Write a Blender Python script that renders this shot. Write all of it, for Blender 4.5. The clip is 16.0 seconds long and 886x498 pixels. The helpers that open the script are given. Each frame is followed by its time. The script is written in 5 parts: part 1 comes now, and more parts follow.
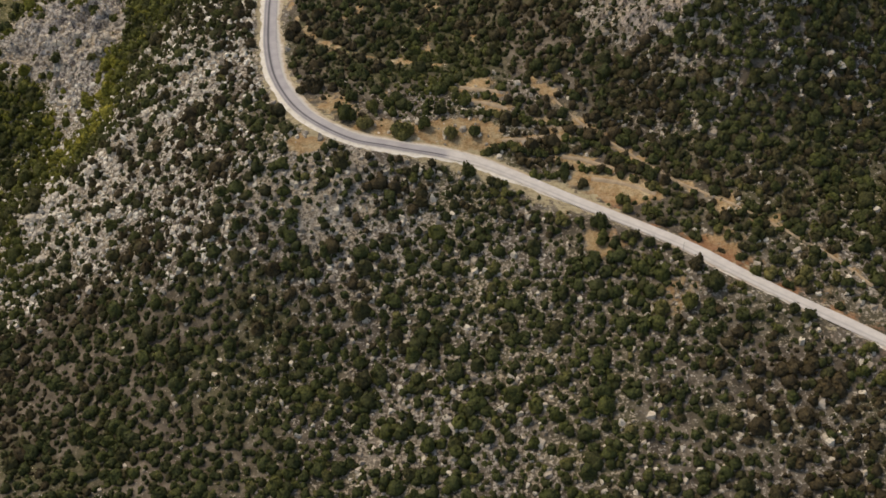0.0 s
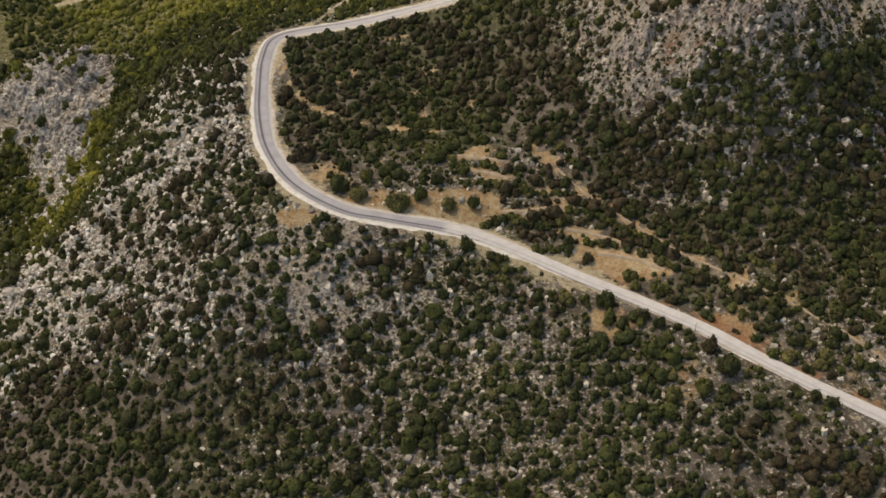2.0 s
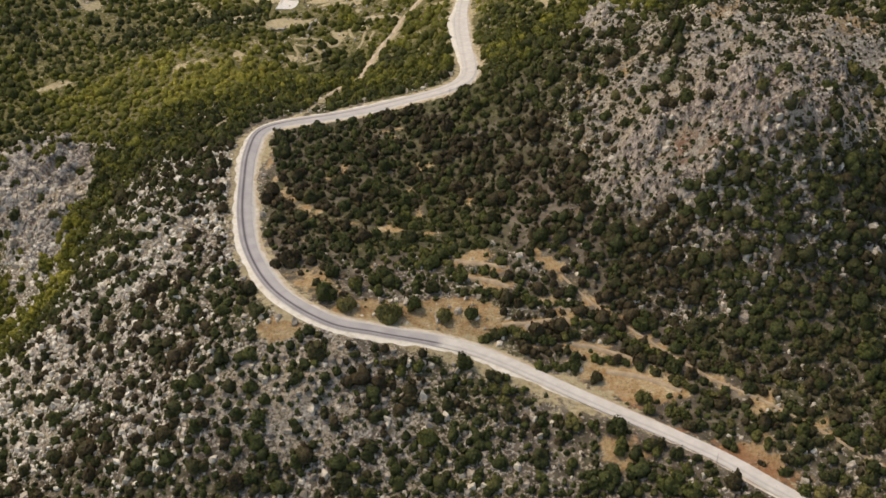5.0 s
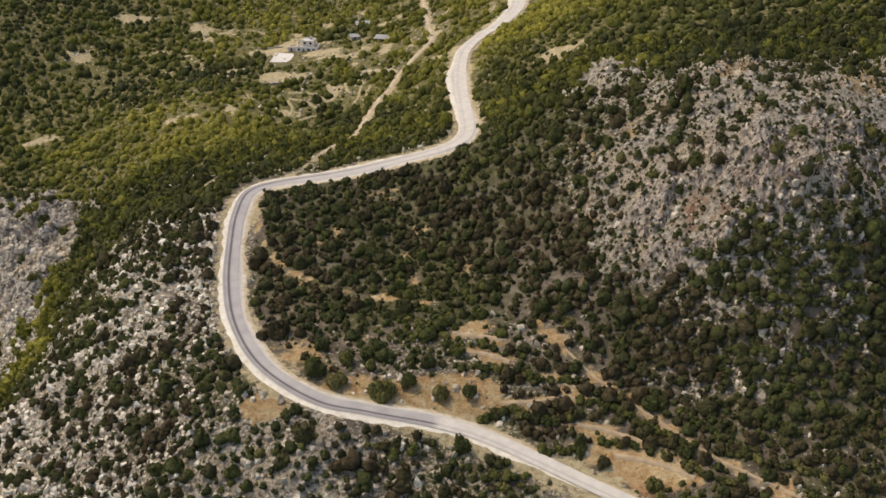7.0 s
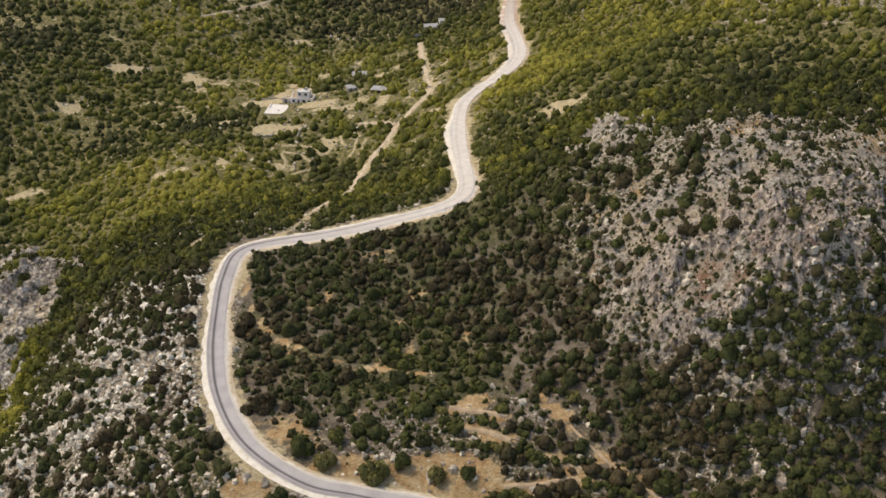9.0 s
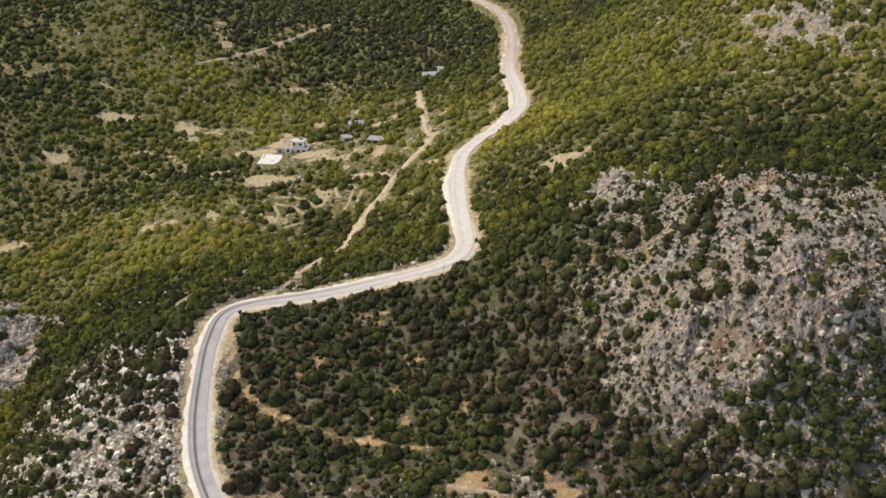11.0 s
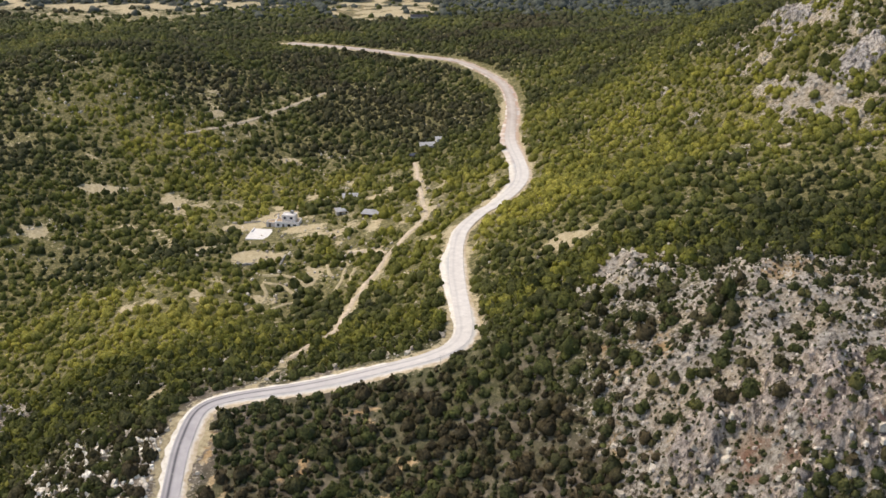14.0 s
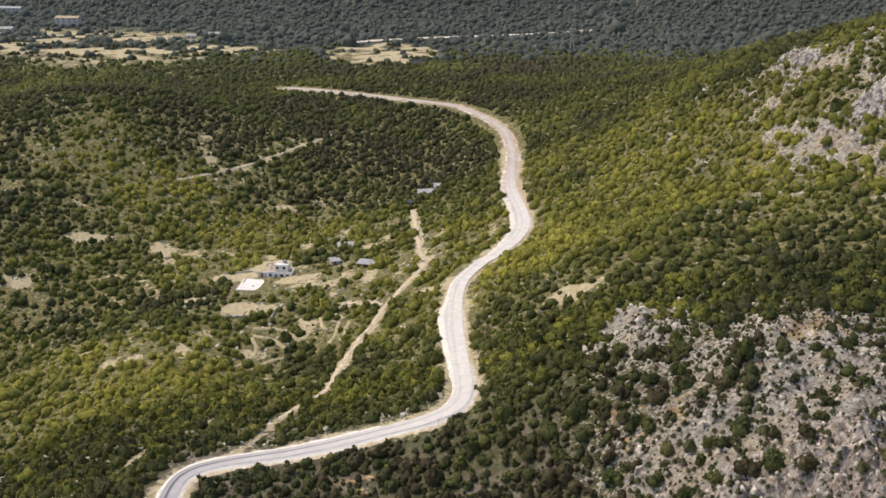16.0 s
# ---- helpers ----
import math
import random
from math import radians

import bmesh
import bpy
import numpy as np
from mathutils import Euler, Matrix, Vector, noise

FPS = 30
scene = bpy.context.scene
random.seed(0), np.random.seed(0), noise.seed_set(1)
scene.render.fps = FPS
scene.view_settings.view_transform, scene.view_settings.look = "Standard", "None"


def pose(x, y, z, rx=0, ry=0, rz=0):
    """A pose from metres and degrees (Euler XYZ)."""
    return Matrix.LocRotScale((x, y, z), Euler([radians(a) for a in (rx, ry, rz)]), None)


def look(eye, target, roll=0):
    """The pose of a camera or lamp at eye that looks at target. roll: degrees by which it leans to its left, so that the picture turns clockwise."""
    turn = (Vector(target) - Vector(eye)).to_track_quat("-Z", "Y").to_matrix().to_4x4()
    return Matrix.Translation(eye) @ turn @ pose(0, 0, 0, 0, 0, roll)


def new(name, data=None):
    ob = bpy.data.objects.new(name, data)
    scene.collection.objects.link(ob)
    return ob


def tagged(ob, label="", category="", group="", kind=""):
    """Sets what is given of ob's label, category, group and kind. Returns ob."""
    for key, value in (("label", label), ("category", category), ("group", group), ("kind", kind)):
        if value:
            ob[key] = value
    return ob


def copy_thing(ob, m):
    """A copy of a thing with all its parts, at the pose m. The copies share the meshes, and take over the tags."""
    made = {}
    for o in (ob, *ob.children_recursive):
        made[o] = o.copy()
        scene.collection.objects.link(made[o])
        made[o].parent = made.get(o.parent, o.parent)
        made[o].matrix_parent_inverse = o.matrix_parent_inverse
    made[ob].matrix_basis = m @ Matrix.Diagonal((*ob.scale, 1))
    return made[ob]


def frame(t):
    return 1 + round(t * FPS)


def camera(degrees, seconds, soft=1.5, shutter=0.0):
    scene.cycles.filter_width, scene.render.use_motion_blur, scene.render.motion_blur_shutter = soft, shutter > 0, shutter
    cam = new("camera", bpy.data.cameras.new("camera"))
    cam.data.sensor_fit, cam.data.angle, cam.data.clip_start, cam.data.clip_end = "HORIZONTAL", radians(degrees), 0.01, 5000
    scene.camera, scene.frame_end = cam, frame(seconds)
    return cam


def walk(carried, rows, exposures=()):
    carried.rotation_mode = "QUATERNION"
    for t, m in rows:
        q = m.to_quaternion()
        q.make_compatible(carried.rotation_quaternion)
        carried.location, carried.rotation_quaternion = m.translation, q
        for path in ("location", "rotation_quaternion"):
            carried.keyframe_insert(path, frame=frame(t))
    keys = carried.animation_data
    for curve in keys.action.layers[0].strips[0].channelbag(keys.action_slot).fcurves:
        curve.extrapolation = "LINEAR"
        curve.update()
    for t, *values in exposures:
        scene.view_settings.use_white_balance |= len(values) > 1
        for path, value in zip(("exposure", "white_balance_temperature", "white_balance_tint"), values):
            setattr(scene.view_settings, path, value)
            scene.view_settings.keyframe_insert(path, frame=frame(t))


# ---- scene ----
# ---- camera ----
cam = camera(46.0, 16.0, soft=1.6)
ROWS = [
    (0.0, 0.00, 0.00, 165.00, 53.000, 0.000, 0.000),
    (1.0, 0.46, 9.18, 163.93, 54.242, 0.075, -0.026),
    (2.0, 0.86, 18.28, 162.87, 55.491, 0.097, -0.036),
    (3.0, 1.21, 27.28, 161.84, 56.740, 0.075, -0.037),
    (4.0, 1.53, 36.21, 160.81, 57.987, 0.021, -0.031),
    (5.0, 1.80, 45.06, 159.79, 59.227, -0.056, -0.021),
    (6.0, 2.05, 53.84, 158.77, 60.457, -0.149, -0.009),
    (7.0, 2.27, 62.56, 157.75, 61.676, -0.249, 0.002),
    (8.0, 2.47, 71.21, 156.72, 62.883, -0.349, 0.013),
    (9.0, 2.66, 79.81, 155.68, 64.079, -0.444, 0.020),
    (10.0, 2.83, 88.36, 154.62, 65.263, -0.529, 0.026),
    (11.0, 3.00, 96.86, 153.53, 66.439, -0.602, 0.028),
    (12.0, 3.18, 105.32, 152.42, 67.610, -0.659, 0.027),
    (13.0, 3.36, 113.75, 151.28, 68.779, -0.700, 0.022),
    (14.0, 3.56, 122.14, 150.10, 69.951, -0.726, 0.013),
    (15.0, 3.77, 130.51, 148.87, 71.131, -0.739, -0.001),
    (16.0, 4.01, 138.86, 147.60, 72.328, -0.742, -0.020),
]
walk(cam, [(t, pose(x, y, z, rx, ry, rz)) for t, x, y, z, rx, ry, rz in ROWS], exposures=[(0.0, -0.56, 7500, 11), (4.0, -0.42, 7500, 11), (9.0, -0.21, 7400, 11), (16.0, 0.0, 6800, 12)])

# ---- light ----
SUN_EL, SUN_AZ = 58.0, -62.0   # degrees above the horizon; degrees from +y towards +x
world = bpy.data.worlds.new("sky")
scene.world = world
world.use_nodes = True
wn = world.node_tree.nodes
sky = wn.new("ShaderNodeTexSky")
sky.sky_type, sky.sun_disc = "NISHITA", False
sky.sun_elevation, sky.sun_rotation = radians(SUN_EL), radians(SUN_AZ)
sky.dust_density = 2.0
wn["Background"].inputs["Strength"].default_value = 0.225
world.node_tree.links.new(sky.outputs[0], wn["Background"].inputs["Color"])
sun = new("sun", bpy.data.lights.new("sun", "SUN"))
sun.data.energy, sun.data.angle, sun.data.color = 2.45, radians(7.0), (1.0, 0.93, 0.82)
SUN_WAY = Vector((math.sin(radians(SUN_AZ)) * math.cos(radians(SUN_EL)), math.cos(radians(SUN_AZ)) * math.cos(radians(SUN_EL)), math.sin(radians(SUN_EL))))
sun.matrix_world = look(SUN_WAY * 900, (0, 0, 0))

# ---- small tools ----
def lattice(ix, iy, seed):
    h = (ix.astype(np.int64) * 374761393 + iy.astype(np.int64) * 668265263 + seed * 982451653) & 0x7FFFFFFF
    h = ((h ^ (h >> 13)) * 1274126177) & 0x7FFFFFFF
    return ((h ^ (h >> 16)) & 0xFFFF) / 65535.0


def vnoise(x, y, size, seed=0):
    """Smooth value noise between -1 and 1, with cells of that size."""
    u, v = np.asarray(x, float) / size, np.asarray(y, float) / size
    ix, iy = np.floor(u), np.floor(v)
    fx, fy = u - ix, v - iy
    fx, fy = fx * fx * (3 - 2 * fx), fy * fy * (3 - 2 * fy)
    a, b = lattice(ix, iy, seed), lattice(ix + 1, iy, seed)
    c, d = lattice(ix, iy + 1, seed), lattice(ix + 1, iy + 1, seed)
    return 2 * ((a * (1 - fx) + b * fx) * (1 - fy) + (c * (1 - fx) + d * fx) * fy) - 1


def fbm(x, y, size, seed=0, octaves=4):
    return sum(vnoise(x, y, size / 2**k, seed + k) / 2**k for k in range(octaves)) / 1.6


def step(lo, hi, v):
    s = np.clip((v - lo) / (hi - lo), 0, 1)
    return s * s * (3 - 2 * s)


def blob(x, y, cx, cy, rx, ry, turn=0.0, soft=0.5):
    """1 inside an ellipse on the plan, 0 outside, with a soft rim."""
    c, s = math.cos(radians(turn)), math.sin(radians(turn))
    u, v = (x - cx) * c + (y - cy) * s, -(x - cx) * s + (y - cy) * c
    return 1 - step(1 - soft, 1 + soft, np.hypot(u / rx, v / ry))


def curve_points(ctrl, gap):
    """Points at even gaps along a smooth curve through the corners given."""
    p = np.array(ctrl, float)
    q = np.vstack([2 * p[0] - p[1], p, 2 * p[-1] - p[-2]])
    out = []
    for i in range(1, len(q) - 2):
        for s in np.linspace(0, 1, 24, endpoint=False):
            out.append(0.5 * (2 * q[i] + (q[i + 1] - q[i - 1]) * s + (2 * q[i - 1] - 5 * q[i] + 4 * q[i + 1] - q[i + 2]) * s * s
                              + (3 * q[i] - q[i - 1] - 3 * q[i + 1] + q[i + 2]) * s**3))
    out = np.array(out + [p[-1]])
    far = np.r_[0, np.cumsum(np.hypot(*np.diff(out[:, :2], axis=0).T))]
    at = np.arange(0, far[-1], gap)
    return np.stack([np.interp(at, far, out[:, k]) for k in range(out.shape[1])], -1)


def nearest(x, y, line, reach):
    """Distance to a line of points and the index of the nearest one; far ones get the reach."""
    x, y = np.asarray(x, float).ravel(), np.asarray(y, float).ravel()
    dist, which = np.full(x.shape, float(reach)), np.zeros(x.shape, int)
    lo, hi = line[:, :2].min(0) - reach, line[:, :2].max(0) + reach
    idx = np.where((x > lo[0]) & (x < hi[0]) & (y > lo[1]) & (y < hi[1]))[0]
    for part_ in np.array_split(idx, max(1, len(idx) // 4000 + 1)):
        if len(part_):
            d = np.hypot(x[part_, None] - line[None, :, 0], y[part_, None] - line[None, :, 1])
            k = d.argmin(1)
            dist[part_], which[part_] = np.minimum(d[np.arange(len(k)), k], reach), k
    return dist, which


def mesh_of(name, verts, faces, mat, smooth=False, attrs=None):
    """A mesh from arrays: faces all of one length."""
    me = bpy.data.meshes.new(name)
    faces = np.asarray(faces, np.int32)
    n, k = faces.shape
    me.vertices.add(len(verts))
    me.vertices.foreach_set("co", np.asarray(verts, np.float32).ravel())
    me.loops.add(n * k)
    me.loops.foreach_set("vertex_index", faces.ravel())
    me.polygons.add(n)
    me.polygons.foreach_set("loop_start", np.arange(0, n * k, k, dtype=np.int32))
    me.polygons.foreach_set("loop_total", np.full(n, k, np.int32))
    me.polygons.foreach_set("use_smooth", np.full(n, smooth, bool))
    for key, values in (attrs or {}).items():
        me.attributes.new(key, "FLOAT", "POINT").data.foreach_set("value", np.asarray(values, np.float32))
    me.update(calc_edges=True)
    if mat:
        me.materials.append(mat)
    return me


# ---- materials ----
class Nodes:
    """Short ways to wire a node material."""

    def __init__(self, name):
        self.mat = bpy.data.materials.new(name)
        self.mat.use_nodes = True
        self.t = self.mat.node_tree
        self.bsdf = self.t.nodes["Principled BSDF"]
        self.bsdf.inputs["Specular IOR Level"].default_value = 0.25

    def put(self, node, key, value):
        if hasattr(value, "is_linked"):
            self.t.links.new(value, node.inputs[key])
        elif isinstance(value, tuple) and len(value) == 3:
            node.inputs[key].default_value = (*value, 1)
        else:
            node.inputs[key].default_value = value

    def noise(self, scale, detail=4.0, rough=0.6, where=None):
        n = self.t.nodes.new("ShaderNodeTexNoise")
        self.put(n, "Scale", scale)
        self.put(n, "Detail", detail)
        self.put(n, "Roughness", rough)
        self.put(n, "Vector", where or self.place())
        return n.outputs["Fac"]

    def place(self):
        return self.t.nodes.new("ShaderNodeNewGeometry").outputs["Position"]

    def stretched(self, x, y, z):
        n = self.t.nodes.new("ShaderNodeMapping")
        n.inputs["Scale"].default_value = (x, y, z)
        self.put(n, "Vector", self.place())
        return n.outputs[0]

    def island(self):
        return self.t.nodes.new("ShaderNodeNewGeometry").outputs["Random Per Island"]

    def one(self):
        return self.t.nodes.new("ShaderNodeObjectInfo").outputs["Random"]

    def attr(self, name):
        n = self.t.nodes.new("ShaderNodeAttribute")
        n.attribute_name = name
        return n.outputs["Fac"]

    def math(self, op, a, b=0.0):
        n = self.t.nodes.new("ShaderNodeMath")
        n.operation = op
        self.put(n, 0, a)
        self.put(n, 1, b)
        return n.outputs[0]

    def ease(self, v, lo, hi):
        n = self.t.nodes.new("ShaderNodeMapRange")
        n.interpolation_type = "SMOOTHSTEP"
        self.put(n, "Value", v)
        self.put(n, "From Min", lo)
        self.put(n, "From Max", hi)
        return n.outputs[0]

    def mix(self, fac, a, b):
        n = self.t.nodes.new("ShaderNodeMix")
        n.data_type = "RGBA"
        self.put(n, "Factor", fac)
        self.put(n, 6, a)
        self.put(n, 7, b)
        return n.outputs[2]

    def mult(self, a, b):
        n = self.t.nodes.new("ShaderNodeMix")
        n.data_type, n.blend_type = "RGBA", "MULTIPLY"
        self.put(n, "Factor", 1.0)
        self.put(n, 6, a)
        self.put(n, 7, b)
        return n.outputs[2]

    def ramp(self, v, *stops):
        n = self.t.nodes.new("ShaderNodeValToRGB")
        e = n.color_ramp.elements
        while len(e) < len(stops):
            e.new(0.5)
        for s, (at, col) in zip(e, stops):
            s.position, s.color = at, (*col, 1)
        self.put(n, "Fac", v)
        return n.outputs["Color"]

    def bump(self, height, strength, distance):
        n = self.t.nodes.new("ShaderNodeBump")
        self.put(n, "Strength", strength)
        self.put(n, "Distance", distance)
        self.put(n, "Height", height)
        self.t.links.new(n.outputs[0], self.bsdf.inputs["Normal"])

    def done(self, colour, rough=0.85):
        self.put(self.bsdf, "Base Color", colour)
        self.put(self.bsdf, "Roughness", rough)
        return self.mat


def ground_material():
    m = Nodes("hillside")
    rock, soil, pale, red, lush = (m.attr(k) for k in ("rock", "soil", "pale", "red", "lush"))
    cover, woods = m.attr("cover"), m.attr("woods")
    fine, mid, wide = m.noise(1.1, 5), m.noise(0.22, 5), m.noise(0.03, 4)
    earth = m.ramp(mid, (0.3, (0.07, 0.056, 0.04)), (0.5, (0.15, 0.121, 0.085)), (0.7, (0.27, 0.225, 0.165)))
    grass = m.ramp(m.noise(0.6, 6, 0.7), (0.3, (0.05, 0.052, 0.02)), (0.48, (0.09, 0.086, 0.037)), (0.6, (0.15, 0.132, 0.064)), (0.75, (0.28, 0.24, 0.15)))
    base = m.mix(m.ease(m.math("ADD", wide, m.math("MULTIPLY", lush, 0.5)), 0.45, 0.7), earth, grass)
    turf = m.ramp(m.noise(0.6, 7, 0.78), (0.34, (0.055, 0.055, 0.02)), (0.45, (0.1, 0.092, 0.034)), (0.54, (0.19, 0.163, 0.062)), (0.66, (0.4, 0.34, 0.17)))
    base = m.mix(cover, base, turf)
    stone = m.ramp(m.noise(0.7, 6, 0.7), (0.36, (0.11, 0.093, 0.075)), (0.44, (0.3, 0.26, 0.21)), (0.52, (0.48, 0.425, 0.345)), (0.62, (0.66, 0.6, 0.5)))
    # the dark end of the scree colour paints tiny tufts and the shadows among them
    scree = m.ramp(m.noise(0.85, 6, 0.75), (0.38, (0.17, 0.13, 0.085)), (0.46, (0.42, 0.335, 0.225)), (0.58, (0.66, 0.555, 0.41)))
    stone = m.mix(m.ease(m.noise(0.06, 5, 0.65), 0.42, 0.6), stone, scree)
    stone = m.mix(m.math("MULTIPLY", red, m.ease(m.noise(0.12, 4), 0.45, 0.62)), stone, (0.3, 0.16, 0.1))
    clay = m.ramp(m.noise(0.35, 5), (0.3, (0.34, 0.2, 0.09)), (0.5, (0.48, 0.33, 0.165)), (0.72, (0.58, 0.46, 0.28)))
    clay = m.mult(clay, m.ramp(m.noise(1.3, 6, 0.75), (0.36, (0.62, 0.6, 0.56)), (0.5, (0.98, 0.97, 0.95)), (0.66, (1.18, 1.18, 1.2))))
    clay = m.mix(m.math("MULTIPLY", red, 0.7), clay, (0.33, 0.13, 0.06))
    dust = m.ramp(m.noise(0.8, 5), (0.3, (0.35, 0.272, 0.142)), (0.7, (0.56, 0.468, 0.29)))
    out = m.mix(m.ease(m.math("ADD", fine, m.math("MULTIPLY", m.math("SUBTRACT", rock, 0.5), 0.3)), 0.5, 0.62), base, stone)
    out = m.mix(m.ease(m.math("ADD", soil, m.math("MULTIPLY", m.math("SUBTRACT", m.noise(0.3, 6, 0.7), 0.5), 1.6)), 0.35, 0.62), out, clay)
    out = m.mix(m.ease(m.math("ADD", pale, m.math("MULTIPLY", m.math("SUBTRACT", m.noise(0.4, 6, 0.7), 0.5), 2.2)), 0.4, 0.66), out, dust)
    # ground between far trees coloured dark, in place of the shade lying there
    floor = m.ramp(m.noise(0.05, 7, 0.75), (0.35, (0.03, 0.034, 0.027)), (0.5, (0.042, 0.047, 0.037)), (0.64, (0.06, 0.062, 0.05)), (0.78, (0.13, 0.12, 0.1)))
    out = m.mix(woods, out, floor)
    m.bump(m.math("ADD", fine, m.math("MULTIPLY", m.noise(2.2, 6, 0.75), rock)), 1.0, 0.7)
    return m.done(out, 0.95)


def foliage_material(name, single=False):
    m = Nodes(name)
    tone = m.one() if single else m.attr("tone")
    kind = 0.08 if single else m.attr("lush")
    dull = m.ramp(tone, (0.0, (0.09, 0.069, 0.033)), (0.12, (0.079, 0.075, 0.028)), (0.3, (0.07, 0.08, 0.025)), (0.5, (0.076, 0.088, 0.026)), (0.75, (0.112, 0.12, 0.032)), (1.0, (0.18, 0.16, 0.06)))
    rich = m.ramp(tone, (0.0, (0.06, 0.066, 0.018)), (0.35, (0.117, 0.124, 0.023)), (0.7, (0.215, 0.21, 0.031)), (1.0, (0.35, 0.32, 0.05)))
    col = m.mix(kind, dull, rich)
    leaf = m.ramp(m.island(), (0.0, (0.8, 0.8, 0.8)), (1.0, (1.2, 1.18, 1.15)))
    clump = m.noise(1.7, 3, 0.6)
    # shading between leaf clumps put into the colour: bump hollows dark, lumps light
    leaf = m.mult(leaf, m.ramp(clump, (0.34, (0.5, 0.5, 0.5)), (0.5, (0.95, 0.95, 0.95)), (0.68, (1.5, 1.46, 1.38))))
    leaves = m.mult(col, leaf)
    m.bump(clump, 0.8, 0.5)
    m.done(leaves, 0.7)
    thin = m.t.nodes.new("ShaderNodeBsdfTranslucent")
    both = m.t.nodes.new("ShaderNodeMixShader")
    m.put(thin, "Color", leaves)
    m.put(both, 0, 0.3)
    m.t.links.new(m.bsdf.outputs[0], both.inputs[1])
    m.t.links.new(thin.outputs[0], both.inputs[2])
    m.t.links.new(both.outputs[0], m.t.nodes["Material Output"].inputs["Surface"])
    return m.mat


def stone_material(name, dark, mid_, light):
    m = Nodes(name)
    t = m.ramp(m.island(), (0.0, dark), (0.55, mid_), (1.0, light))
    d = m.ramp(m.noise(1.6, 6, 0.7), (0.3, (0.62, 0.6, 0.57)), (0.55, (1.1, 1.08, 1.04)))
    n = m.t.nodes.new("ShaderNodeMix")
    n.data_type, n.blend_type = "RGBA", "MULTIPLY"
    m.put(n, "Factor", 1.0)
    m.put(n, 6, t)
    m.put(n, 7, d)
    m.bump(m.noise(2.5, 5), 0.6, 0.2)
    return m.done(n.outputs[2], 0.9)


def crag_material(name, dark, mid_, light):
    m = Nodes(name)
    tall = m.stretched(1.0, 1.0, 0.45)
    big = m.ramp(m.noise(0.07, 5, 0.65), (0.35, dark), (0.5, mid_), (0.66, light))
    grain = m.ramp(m.noise(0.75, 8, 0.8, tall), (0.4, (0.3, 0.28, 0.26)), (0.47, (0.7, 0.67, 0.64)), (0.52, (1.0, 0.97, 0.94)), (0.6, (1.4, 1.35, 1.28)))
    n = m.t.nodes.new("ShaderNodeMix")
    n.data_type, n.blend_type = "RGBA", "MULTIPLY"
    m.put(n, "Factor", 1.0)
    m.put(n, 6, big)
    m.put(n, 7, grain)
    out = m.mix(m.math("MULTIPLY", m.attr("red"), m.ease(m.noise(0.3, 5), 0.5, 0.68)), n.outputs[2], (0.3, 0.17, 0.12))
    out = m.mix(m.ease(m.noise(0.28, 7, 0.75), 0.54, 0.62), out, m.ramp(m.noise(1.4, 6, 0.75), (0.35, (0.12, 0.09, 0.06)), (0.6, (0.42, 0.33, 0.22))))
    # crevices get their shade as a dark colour, along the same cracks as the bump
    crevice_shade = m.ease(m.noise(0.5, 5, 0.6, m.stretched(1.0, 0.8, 0.6)), 0.38, 0.45)
    out = m.mix(crevice_shade, (0.17, 0.145, 0.13), out)
    m.bump(m.math("ADD", m.noise(1.1, 8, 0.8, tall), m.math("MULTIPLY", crevice_shade, 0.6)), 1.0, 1.1)
    return m.done(out, 0.95)


def asphalt_material():
    m = Nodes("worn_asphalt")
    track = m.attr("track")
    far = m.attr("dusty")
    base = m.ramp(m.noise(0.25, 5), (0.3, (0.35, 0.322, 0.31)), (0.7, (0.46, 0.425, 0.4)))
    base = m.mix(far, base, m.ramp(m.noise(0.4, 5), (0.3, (0.56, 0.51, 0.445)), (0.7, (0.7, 0.645, 0.565))))
    base = m.mix(m.math("MULTIPLY", track, m.math("SUBTRACT", 1.0, m.math("MULTIPLY", far, 0.84))), base, (0.075, 0.071, 0.076))
    base = m.mix(m.ease(m.noise(1.2, 5, 0.7), 0.6, 0.75), base, (0.5, 0.46, 0.4))
    base = m.mix(m.attr("earthy"), base, m.ramp(m.noise(0.15, 6, 0.7), (0.35, (0.34, 0.26, 0.2)), (0.65, (0.5, 0.42, 0.34))))
    m.bump(m.noise(6.0, 3), 0.3, 0.03)
    return m.done(base, 0.85)


def gravel_material():
    m = Nodes("pale_gravel")
    c = m.ramp(m.noise(0.45, 6, 0.7), (0.28, (0.5, 0.43, 0.32)), (0.45, (0.68, 0.62, 0.51)), (0.7, (0.8, 0.75, 0.65)))
    c = m.mix(m.ease(m.math("ADD", m.attr("side"), m.math("MULTIPLY", m.math("SUBTRACT", m.noise(0.5, 4), 0.5), 0.8)), 0.45, 0.85), c, m.ramp(m.noise(0.6, 5), (0.3, (0.4, 0.3, 0.18)), (0.7, (0.6, 0.5, 0.35))))
    c = m.mix(m.ease(m.math("ABSOLUTE", m.attr("side")), 0.75, 0.35), c, m.ramp(m.noise(0.5, 5), (0.3, (0.4, 0.38, 0.35)), (0.7, (0.54, 0.51, 0.47))))
    c = m.mix(m.math("MULTIPLY", m.attr("red"), m.ease(m.noise(0.2, 4), 0.35, 0.6)), c, (0.42, 0.25, 0.16))
    m.bump(m.noise(3.0, 4), 0.7, 0.15)
    return m.done(c, 0.95)


